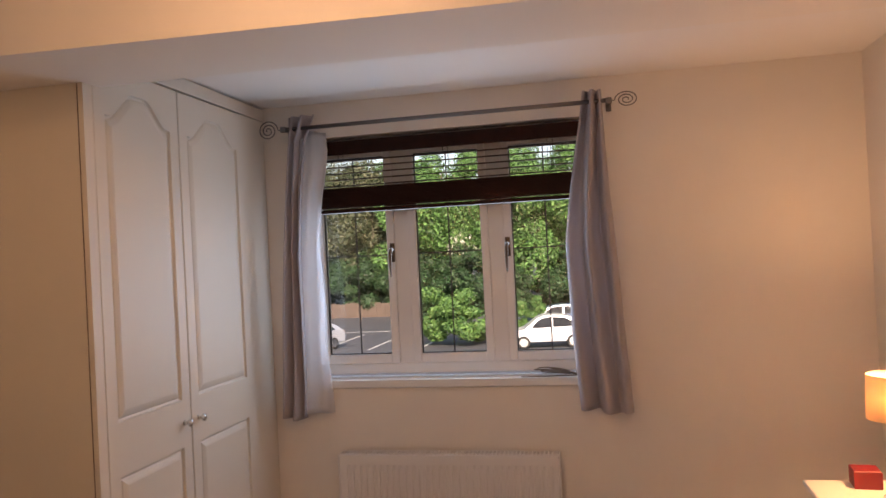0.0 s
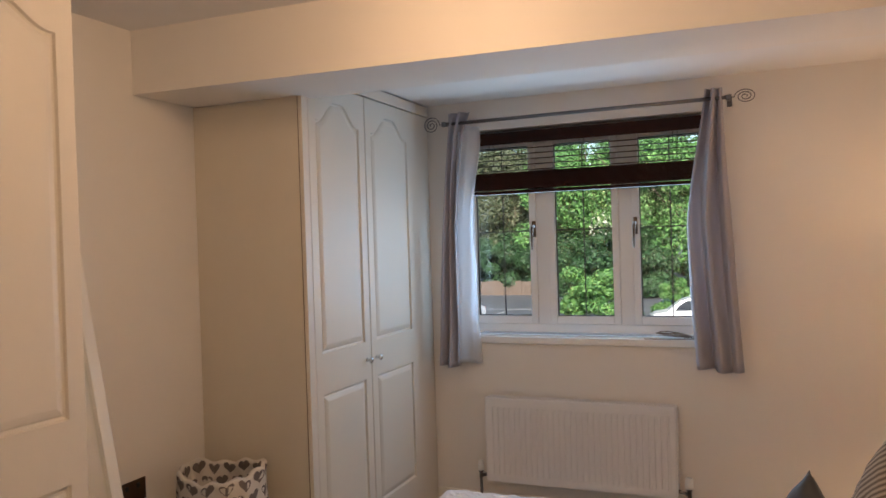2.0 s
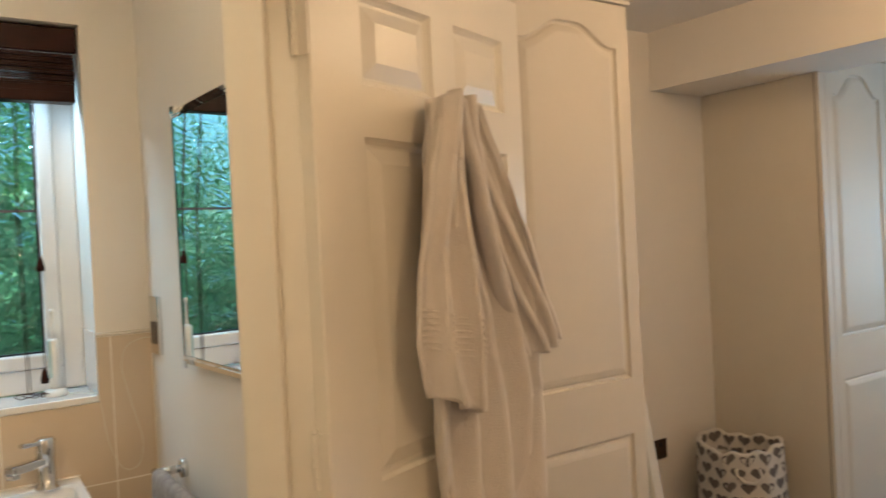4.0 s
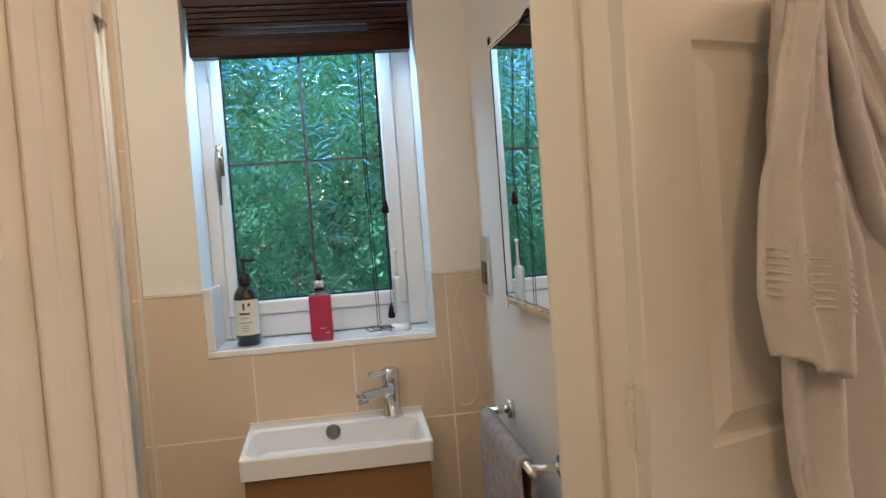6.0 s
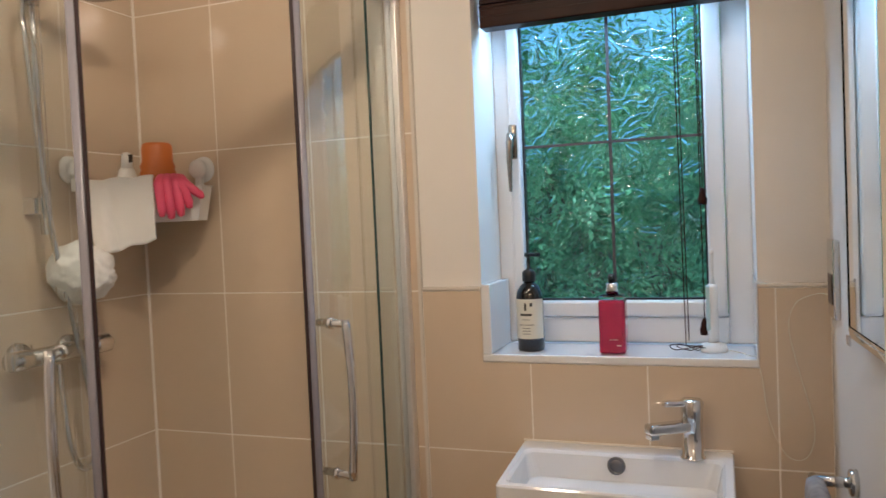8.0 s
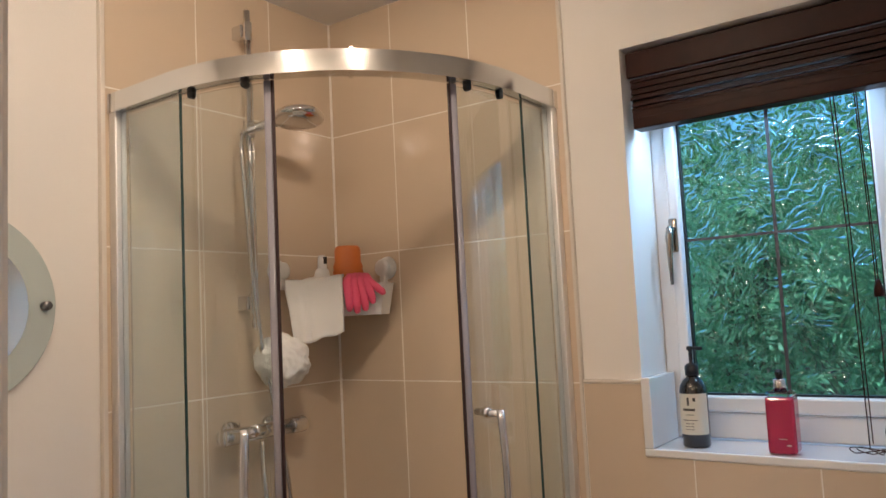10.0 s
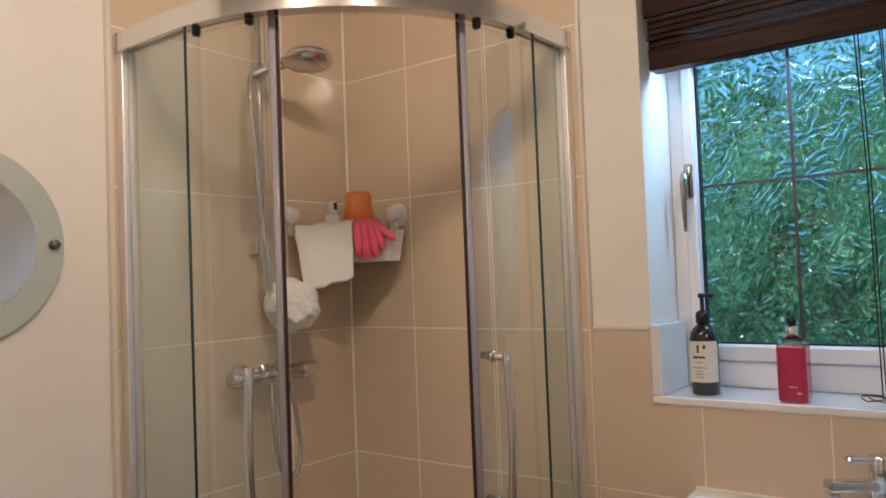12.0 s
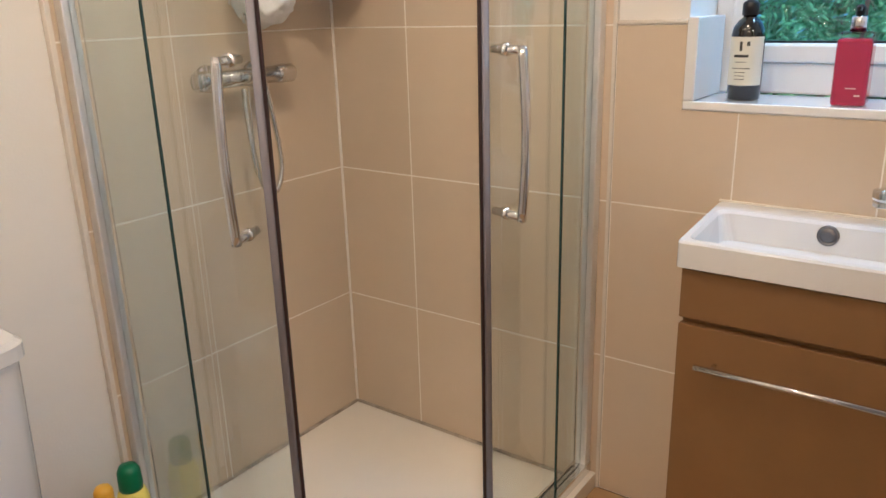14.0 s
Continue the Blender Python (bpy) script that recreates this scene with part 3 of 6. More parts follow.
def curtain(rows, folds, phase, depth, z0, z1, inner):
    def f(u, v):
        z = z1 + (z0 - z1) * v
        a, b = table(rows, z)
        k = 0.55 + 0.45 * v
        y = 3.862 + depth * k * math.sin(2 * math.pi * (folds * u + phase + 0.06 * math.sin(5 * v))) + 0.010 * math.sin(9 * u + 4 * v)
        w = u * (0.56 + 0.44 * max(0.0, 1 - v * 12)) if inner else u
        x = a + (b - a) * (w + 0.035 * math.sin(2 * math.pi * (folds * u + phase)) * k)
        back = max(0.0, ((u if inner else 1 - u) - 0.45) / 0.55)
        return (x, y - 0.012 * v + (0.03 if inner else 0.06) * back ** 0.9 * min(1.0, v * 12), z + 0.006 * math.sin(7 * u) * v)
    return sheet(f, 64, 48)


for rows, folds, phase, z0, z1, lab in ((LC, 2.6, 0.15, 0.755, 2.152, "gathered"), (RC, 2.4, 0.55, 0.775, 2.146, "gathered, flared at its hem")):
    t = thing("curtain", (0, 0, 0), "grey-lilac eyelet curtain hanging " + lab, "curtain", "pair of curtains")
    c = part("drape", curtain(rows, folds, phase, 0.034, z0, z1, rows is LC), CURTAIN, t, smooth=True)
    cloth(c, 0.004)
    if rows is LC:
        # window light on the curtain's inner edge, put into an added paler sheet
        def lining(u, v):
            z = 2.085 + (0.765 - 2.085) * v
            a, b = table(LC, z)
            k = 0.42 + 0.60 * u
            bow = 0.010 * math.sin(5.5 * v + 0.6) + 0.006 * math.sin(14 * v)
            return (a + (b - a) * k + bow * u, 3.872 + 0.085 * u ** 0.8 + 0.010 * math.sin(9 * u + 3 * v), z + 0.004 * math.sin(6 * u))
        cloth(part("lining", sheet(lining, 12, 48), LITCLOTH, t, "pale cotton sheet added for the window-lit edge of the curtain", smooth=True), 0.002)

# coil of cable left on the sill
bm = bmesh.new()
pts = [(0.13 + 0.10 * math.cos(a * 0.9) * (1 - a / 40), 4.0 + 0.028 * math.sin(a), 0.911 + 0.046 * abs(math.sin(a * 0.45)) * (0.35 + 0.65 * math.sin(a * 0.21) ** 2)) for a in [i * 0.22 for i in range(110)]]
tube(bm, [(-0.11, 3.985, 0.909), (-0.05, 3.99, 0.909)] + [(p[0] - 0.09, p[1], p[2]) for p in pts] + [(0.19, 4.0, 0.909)], 0.0026, 6)
tagged(mesh("cable", bm, BROWNDARK), "thin dark brown cable coiled on the window sill", "cable")

# ---------------------------------------------------------------- radiator
rad = thing("radiator", (-0.955, 3.866, 0.13), "white steel panel radiator on the wall below the window", "radiator")
RW, RH = 1.0, 0.452


def rad_front():
    prof = []
    n = 31
    pitch = (RW - 0.05) / n
    for i in range(n):
        u = 0.025 + i * pitch
        prof += [(u, 0.0), (u + pitch * 0.42, 0.0), (u + pitch * 0.55, 0.007), (u + pitch * 0.87, 0.007)]
    prof.append((0.025 + n * pitch, 0.0))
    bm = bmesh.new()
    zs = [(0.0, 0), (0.028, 0), (0.05, 1), (RH - 0.062, 1), (RH - 0.04, 0), (RH, 0)]
    pts = [(0.0, 0.004), (0.004, 0.0)] + prof + [(RW - 0.004, 0.0), (RW, 0.004)]
    rows = [[bm.verts.new((u, d * k if 1 < i < len(pts) - 2 else d, z)) for i, (u, d) in enumerate(pts)] for z, k in zs]
    for a, b in zip(rows, rows[1:]):
        for i in range(len(a) - 1):
            bm.faces.new((a[i], a[i + 1], b[i + 1], b[i]))
    box(bm, (0.0, 0.008, 0.0), (RW, 0.016, RH))
    return bm


RADP = mat("white_radiator_enamel", (0.78, 0.77, 0.77), 0.35, vary=0.02)
part("front_panel", rad_front(), RADP, rad)
part("side_cover", boxes(((-0.004, 0.002, 0.01), (0.0, 0.085, RH)), bevel=0.001), RADP, rad)
part("side_cover", boxes(((RW, 0.002, 0.01), (RW + 0.004, 0.085, RH)), bevel=0.001), RADP, rad)
bm = boxes(((0, 0.0165, RH - 0.01), (RW, 0.022, RH + 0.004)), ((0, 0.08, RH - 0.01), (RW, 0.085, RH + 0.004)), ((0, 0.05, 0.03), (RW, 0.056, RH - 0.02)))
for i in range(56):
    box(bm, (0.008 + i * 0.0178, 0.022, RH - 0.004), (0.0135 + i * 0.0178, 0.08, RH))
part("top_grille", bm, RADP, rad, "slotted top grille")
for u in (0.08, RW - 0.08):
    part("bracket", boxes(((u - 0.015, 0.086, 0.05), (u + 0.015, 0.103, RH - 0.05))), RADP, rad)
for u, s in ((-0.05, 1), (RW + 0.055, 1.25)):
    bm = bmesh.new()
    lathe(bm, [(0, -0.02), (0.010, -0.02), (0.010, 0.012), (0.014, 0.014), (0.014, 0.022), (0, 0.022)], pose(u, 0.04, 0.02), 14)
    tube(bm, [(u, 0.04, 0.0), (u, 0.04, -0.21)], 0.0075, 10)
    tube(bm, [(u, 0.04, 0.012), (0.01 if u < 0 else RW - 0.01, 0.04, 0.03)], 0.009, 10)
    v = part("valve", bm, PEWTER, rad, "dark metal valve and pipe", smooth=True)
    bm = bmesh.new()
    lathe(bm, [(0, 0), (0.016 * s, 0), (0.017 * s, 0.012), (0.015 * s, 0.05), (0.011 * s, 0.056), (0, 0.056)], pose(u, 0.04, 0.043), 16)
    part("valve_cap", bm, WHITEPLASTIC, v, "white plastic cap", smooth=True)

# ---------------------------------------------------------------- bed
bed = thing("bed", (0, 0, FB), "double bed with a white quilted cover", "bed")
part("base", boxes(((-0.62, 1.19, 0.06), (1.33, 2.57, 0.30)), bevel=0.02), BEIGEFAB, bed)
part("mattress", boxes(((-0.64, 1.17, 0.302), (1.33, 2.59, 0.53)), bevel=0.05), LINEN, bed)
part("headboard", boxes(((1.333, 1.15, 0.0), (1.357, 2.61, 1.05)), bevel=0.01), BEIGEFAB, bed)
for x in (-0.55, 1.2):
    for y in (1.27, 2.49):
        part("leg", boxes(((x - 0.03, y - 0.03, 0.0), (x + 0.03, y + 0.03, 0.06))), BLACK, bed)
TOPZ = 0.585


def cover(u, v):
    # across the foot end and over both long sides, with soft rolled edges
    def fold(k, lo, hi, drop):
        L = hi - lo
        s = k * (L + 2 * drop) - drop
        r = 0.075
        if s < 0:
            a = min(1, -s / (r * 1.57))
            return lo + r - r * math.sin(a * 1.57) , (r - r * math.cos(a * 1.57)) + max(0, -s - r * 1.57)
        if s > L:
            a = min(1, (s - L) / (r * 1.57))
            return hi - r + r * math.sin(a * 1.57), (r - r * math.cos(a * 1.57)) + max(0, s - L - r * 1.57)
        return lo + r + (L - 2 * r) * s / L, 0.0
    y, dy = fold(v, 1.11, 2.66, 0.34)
    k = u
    x, dx = (fold(k * 0.5, -0.70, 3.4, 0.34))
    x = min(x, 1.325)
    q = noise.noise(Vector((x * 3, y * 3, 0))) * 0.012 + noise.noise(Vector((x * 26, y * 26, 3))) * 0.005
    return (x, y, TOPZ - max(dx, dy) + q)


c = part("bedspread", sheet(cover, 150, 130), QUILT, bed, "white crinkled bedspread", smooth=True)
cloth(c, 0.012)


def pillow(name, w, h, t, material, place, rx, ry, rz, label, stripes=None):
    def f(sign):
        def g(u, v):
            a, b = 2 * u - 1, 2 * v - 1
            e = (1 - abs(a) ** 2.6) * (1 - abs(b) ** 2.6)
            pin = 1 - 0.07 * (1 - abs(a)) * abs(b) ** 2
            pin2 = 1 - 0.07 * (1 - abs(b)) * abs(a) ** 2
            return (a * w / 2 * pin2, sign * t / 2 * max(0, e) ** 0.55 + (0.012 * noise.noise(Vector((a * 3, b * 3, sign))) + 0.006 * noise.noise(Vector((a * 8, b * 8, sign)))) * max(0, e), b * h / 2 * pin)
        return g
    t0 = thing(name, place, label, "cushion")
    t0.matrix_world = pose(*place, rx, ry, rz)
    bm = sheet(f(-1), 22, 22)
    me2 = sheet(f(1), 22, 22)
    tmp = bpy.data.meshes.new("half")
    me2.to_mesh(tmp)
    me2.free()
    bm.from_mesh(tmp)
    bmesh.ops.remove_doubles(bm, verts=bm.verts[:], dist=0.0008)
    ob = part("cover", bm, material, t0, smooth=True)
    return t0


def striped(name, a, b, scale):
    m = mat(name, a, 0.9, bump=0.3, bump_scale=200)
    nt = m.node_tree
    co, wv, mx = nt.nodes.new("ShaderNodeTexCoord"), nt.nodes.new("ShaderNodeTexWave"), nt.nodes.new("ShaderNodeMix")
    wv.bands_direction = "Z"
    wv.inputs["Scale"].default_value = scale
    mx.data_type = "RGBA"
    mx.inputs[6].default_value, mx.inputs[7].default_value = (*a, 1), (*b, 1)
    nt.links.new(co.outputs["Object"], wv.inputs["Vector"])
    nt.links.new(wv.outputs["Fac"], mx.inputs[0])
    nt.links.new(mx.outputs[2], shader(m).inputs["Base Color"])
    return m


STRIPE = striped("brown_striped_fabric", (0.13, 0.10, 0.075), (0.46, 0.39, 0.31), 22)
pillow("cushion", 0.37, 0.37, 0.13, CUSHION, (0.56, 2.29, 0.525), 0, 40, 112, "dark grey satin cushion standing on the bed")
pillow("pillow", 0.62, 0.44, 0.17, STRIPE, (0.75, 2.22, 0.60), 0, 36, 94, "brown striped pillow leaning behind the cushion")
pillow("bed_pillow", 0.66, 0.44, 0.17, LINEN, (1.10, 2.2, 0.67), 0, 32, 90, "white bed pillow against the headboard")
pillow("bed_pillow", 0.66, 0.44, 0.17, LINEN, (1.10, 1.5, 0.67), 0, 32, 90, "white bed pillow against the headboard")

# ---------------------------------------------------------------- bedside
bt = thing("bedside_table", (0.937, 3.068, FB), "white painted bedside table in the corner", "bedside table")
part("tabletop", boxes(((0, 0, 0.668), (0.405, 0.42, 0.686)), bevel=0.005), GLOSS, bt)
part("moulding", boxes(((0.012, 0.012, 0.65), (0.405, 0.408, 0.667)), bevel=0.004), GLOSS, bt)
part("body", boxes(((0.028, 0.028, 0.08), (0.40, 0.392, 0.649)), bevel=0.003), GLOSS, bt)
d = part("drawer", boxes(((0.012, 0.045, 0.47), (0.027, 0.375, 0.635)), bevel=0.004), GLOSS, bt)
bm = bmesh.new()
lathe(bm, [(0, 0), (0.006, 0), (0.006, 0.012), (0.014, 0.018), (0.012, 0.026), (0, 0.028)], pose(0.012, 0.21, 0.55, 0, -90, 0), 14)
part("knob", bm, PEWTER, d, smooth=True)
for x in (0.05, 0.37):
    for y in (0.05, 0.37):
        part("leg", boxes(((x - 0.02, y - 0.02, 0), (x + 0.02, y + 0.02, 0.08))), GLOSS, bt)
SHADE = bpy.data.materials.new("lit_lampshade")
SHADE.use_nodes = True
sb = shader(SHADE)
sb.inputs["Base Color"].default_value = (0.80, 0.66, 0.48, 1)
sb.inputs["Roughness"].default_value = 0.9
tr = SHADE.node_tree.nodes.new("ShaderNodeBsdfTranslucent")
tr.inputs["Color"].default_value = (0.85, 0.62, 0.38, 1)
mx = SHADE.node_tree.nodes.new("ShaderNodeMixShader")
mx.inputs[0].default_value = 0.25
SHADE.node_tree.links.new(sb.outputs[0], mx.inputs[1])
SHADE.node_tree.links.new(tr.outputs[0], mx.inputs[2])
SHADE.node_tree.links.new(mx.outputs[0], SHADE.node_tree.nodes["Material Output"].inputs["Surface"])
tl = thing("table_lamp", (1.19, 3.27, 0.606), "small lit table lamp with a cream fabric shade", "lamp")
bm = bmesh.new()
lathe(bm, [(0, 0), (0.055, 0), (0.055, 0.008), (0.02, 0.018), (0.028, 0.05), (0.034, 0.08), (0.03, 0.16), (0.016, 0.21), (0.009, 0.23), (0.009, 0.28), (0, 0.28)], n=24)
part("base", bm, CERAMIC, tl, smooth=True)
bm = bmesh.new()
lathe(bm, [(0.094, 0.264), (0.088, 0.408)], n=32)
cloth(part("shade", bm, SHADE, tl, "glowing cream fabric shade", smooth=True), 0.002)
bm = bmesh.new()
lathe(bm, [(0, 0), (0.06, 0), (0.062, 0.004), (0.062, 0.058), (0.058, 0.062), (0, 0.062)], pose(0, 0, 0), 4)
bmesh.ops.transform(bm, matrix=pose(1.125, 3.42, 0.606, 0, 0, 40), verts=bm.verts[:])
tagged(mesh("gift_box", bm, REDBOX), "small dark red box on the bedside table", "box")

# ---------------------------------------------------------------- laundry bag, mirror, socket
lb = thing("laundry_bag", (-1.565, 2.425, FB), "cream canvas laundry bag printed with grey hearts", "laundry basket")
BAGH = 0.645


def bag_lift(z, a):
    return (0.014 * math.sin(2 * a + 1) + 0.006 * math.sin(5 * a) + 0.007 * math.sin(11 * a + 2)) * (max(z, 0) / BAGH) ** 4


def bag_r(z, a):
    return 0.176 + (0.008 * math.sin(6 * a + 1) + 0.005 * math.sin(13 * a)) * (max(z, 0) / BAGH) ** 5 + 0.006 * math.sin(3 * a + 6 * z) + 0.004 * math.sin(7 * a + 9 * z) - 0.01 * (z / BAGH - 0.5) ** 2


def bag(u, v):
    a = 2 * math.pi * u
    if v < 0.86:
        z = BAGH * v / 0.86
        r = bag_r(z, a)
    else:
        k = (v - 0.86) / 0.14
        z = BAGH - 0.16 * k
        r = bag_r(z, a) - 0.012 - 0.01 * k
    return (r * math.cos(a), r * math.sin(a), z + bag_lift(z, a))


part("bag", sheet(bag, 72, 44), CANVAS, lb, smooth=True)
bm = bmesh.new()
lathe(bm, [(0, 0.004), (0.172, 0.004)], n=40)
part("bottom", bm, CANVAS, lb)
bm = bmesh.new()
for row in range(11):
    for k in range(15):
        a0 = 2 * math.pi * (k + 0.5 * (row % 2)) / 15
        z0 = 0.032 + row * 0.058
        vs = []
        for i in range(16):
            t = 2 * math.pi * i / 16
            hx = 16 * math.sin(t) ** 3 / 16 * 0.029
            hz = (13 * math.cos(t) - 5 * math.cos(2 * t) - 2 * math.cos(3 * t) - math.cos(4 * t)) / 16 * 0.027
            a, z = a0 + hx / 0.176, z0 + hz
            zz = z + bag_lift(z, a)
            r = bag_r(z, a) + 0.0012
            vs.append(bm.verts.new((r * math.cos(a), r * math.sin(a), zz)))
        bm.faces.new(vs)
        if row > 7:
            ins = [bm.verts.new((v.co.x * 0.885, v.co.y * 0.885, v.co.z)) for v in vs]
            bm.faces.new(ins)
ob = part("heart_print", bm, HEART, lb, "printed grey hearts")
bm = bmesh.new()
tube(bm, [(0.15, -0.10, 0.57), (0.165, -0.105, 0.54), (0.145, -0.125, 0.515), (0.115, -0.152, 0.52), (0.09, -0.162, 0.545), (0.085, -0.158, 0.57)], 0.007, 8)
part("handle", bm, CANVAS, lb, smooth=True)

fm = thing("leaning_mirror", (-1.485, 1.725, FB), "full-length white framed mirror leaning on the wall", "mirror")
fm.matrix_world = pose(-1.485, 1.725, FB, 0, -10.6, 0)
part("frame", boxes(((-0.03, -0.225, 0), (0, -0.175, 1.78)), ((-0.03, 0.175, 0), (0, 0.225, 1.78)), ((-0.03, -0.175, 0), (0, 0.175, 0.05)), ((-0.03, -0.175, 1.73), (0, 0.175, 1.78)), bevel=0.004), GLOSS, fm)
part("glass", boxes(((-0.022, -0.175, 0.05), (-0.014, 0.175, 1.73))), MIRROR, fm)
so = thing("wall_socket", (WX, 2.219, 0.50), "dark bronze double wall socket", "socket")
part("plate", boxes(((0, -0.072, -0.043), (0.006, 0.072, 0.043)), bevel=0.002), BRONZE, so)
for y in (-0.03, 0.03):
    part("switch", boxes(((0.006, y - 0.008, 0.012), (0.010, y + 0.008, 0.03)), bevel=0.001), BLACK, so)

# baseboards
for name, a, b in (("baseboard", (-1.29, NY - 0.016, FB), (EX - 0.017, NY - 0.001, FB + 0.115)), ("baseboard", (WX + 0.001, 1.47, FB), (WX + 0.016, 2.64, FB + 0.115)),
                   ("baseboard", (EX - 0.016, SY, FB), (EX - 0.001, NY - 0.002, FB + 0.115))):
    bm = bmesh.new()
    box(bm, a, b, 0.004)
    setting(name, bm, GLOSS, "white painted skirting board")


# ---------------------------------------------------------------- ensuite doorway and door
def sbox(bm, s0, n0, z0, s1, n1, z1, bevel=0.0):
    """A box set along the diagonal doorway."""
    m = Matrix(((-0.70711, 0.70711, 0, 0), (0.70711, 0.70711, 0, 0), (0, 0, 1, 0), (0, 0, 0, 1)))
    box(bm, (s0, n0, z0), (s1, n1, z1), bevel, m)


HEAD = 2.065
bm = bmesh.new()
sbox(bm, 0.702, -0.597, FB, 0.732, -0.463, HEAD, 0.002)
sbox(bm, -0.205, -0.597, FB, -0.178, -0.463, HEAD, 0.002)
sbox(bm, -0.178, -0.597, HEAD - 0.03, 0.702, -0.463, HEAD, 0.002)
setting("door_lining", bm, GLOSS, "white gloss door lining")
bm = bmesh.new()
sbox(bm, 0.684, -0.585, FE, 0.702, -0.512, HEAD - 0.03, 0.003)
sbox(bm, -0.178, -0.585, FE, -0.172, -0.512, HEAD - 0.03, 0.002)
sbox(bm, -0.172, -0.585, HEAD - 0.06, 0.684, -0.512, HEAD - 0.03, 0.003)
setting("door_stop", bm, GLOSS, "white gloss door stop")
bm = bmesh.new()
for s0, s1 in ((-0.215, -0.110), (0.722, 0.775)):
    sbox(bm, s0, -0.463, FB, s1, -0.447, HEAD + 0.05, 0.004)
sbox(bm, -0.110, -0.463, HEAD - 0.018, 0.722, -0.447, HEAD + 0.05, 0.004)
for k in range(3):
    sbox(bm, -0.196 + 0.030 * k, -0.447, FB, -0.180 + 0.030 * k, -0.441, HEAD + 0.03, 0.0028)
setting("architrave", bm, GLOSS, "white moulded door architrave")
bm = bmesh.new()
sbox(bm, -0.178, -0.59, FE - 0.002, 0.702, -0.463, FE + 0.008, 0.003)
setting("threshold", bm, OAK, "wooden door threshold")

LW, LH = 0.722, 1.955
LEAF_TURN = math.degrees(math.atan2(0.939, -0.343))
dr = thing("door_1", (-0.793, 0.181, FE + 0.012), "white six-panel door standing wide open", "door")
dr["kind"] = "structure"
dr.matrix_world = pose(-0.793, 0.181, FE + 0.012, 0, 0, LEAF_TURN)
rows = [(1.674, 1.846), (0.94, 1.578), (0.19, 0.80)]
panels = [rect(u0, z0, u1, z1) for z0, z1 in rows for u0, u1 in ((0.130, 0.355), (0.437, 0.640))]
leaf = part("leaf", panelled(LW, LH, 0.038, panels, JOINERY), GLOSS, dr)
leaf.matrix_local = pose(0, 0.0, 0)
for z in (0.24, 0.96, 1.71):
    bm = bmesh.new()
    for k in range(5):
        lathe(bm, [(0, 0), (0.006, 0), (0.006, 0.0185), (0, 0.0185)], pose(-0.006, 0.030, z + 0.0195 * k), 12)
    lathe(bm, [(0, 0), (0.007, 0.0), (0.005, 0.008), (0, 0.009)], pose(-0.006, 0.030, z + 0.098), 12)
    box(bm, (-0.004, 0.0, z), (-0.001, 0.03, z + 0.097))
    part("hinge", bm, GLOSS, dr, "painted butt hinge")

# bath towel on the door's hook
hk = thing("coat_hook", (0, 0, 0), "small metal hook on the door", "hook")
hk.matrix_world = dr.matrix_world @ pose(0.335, 0, 1.585)
bm = bmesh.new()
lathe(bm, [(0, 0), (0.02, 0), (0.018, 0.006), (0, 0.007)], pose(0, 0, 0, 90), 16)
tube(bm, [(0, -0.005, 0), (0, -0.02, -0.004), (0, -0.03, 0.005), (0, -0.032, 0.015)], 0.004, 8)
part("hook", bm, PEWTER, hk, smooth=True)
tw = thing("bath_towel", (0, 0, 0), "beige bath towel draped over the door hook", "towel")
tw.matrix_world = dr.matrix_world @ pose(0.290, 0, 1.640)


def drape(rows, folds, phase, near, amp, hem, twist=0.0):
    """rows: depth below the hook, left edge, right edge; hem: (u, depth) along the lower edge."""
    def f(u, v):
        dmax = table(hem, u)[0]
        d = dmax * v
        a, b = table(rows, d)
        g = min(1, 0.45 + d * 1.4)
        w = math.sin(2 * math.pi * (folds * u + phase + twist * v))
        ridge = (abs(w) ** 0.9) * (1 if w > 0 else -1)
        y = -near - amp * g * ridge * (1 - 0.35 * v) - 0.012 * math.sin(6 * u + 5 * v)
        x = 1.34 * (a + (b - a) * u) + 0.012 * g * math.cos(2 * math.pi * (folds * u + phase))
        top = 0.02 * math.sqrt(max(0, 1 - (2 * u - 1) ** 2)) * (1 - min(1, d * 8))
        q = 0.004 * noise.noise(Vector((x * 14, d * 14, near * 40)))
        return (x, min(y + q, -0.010), -d + top)
    return f


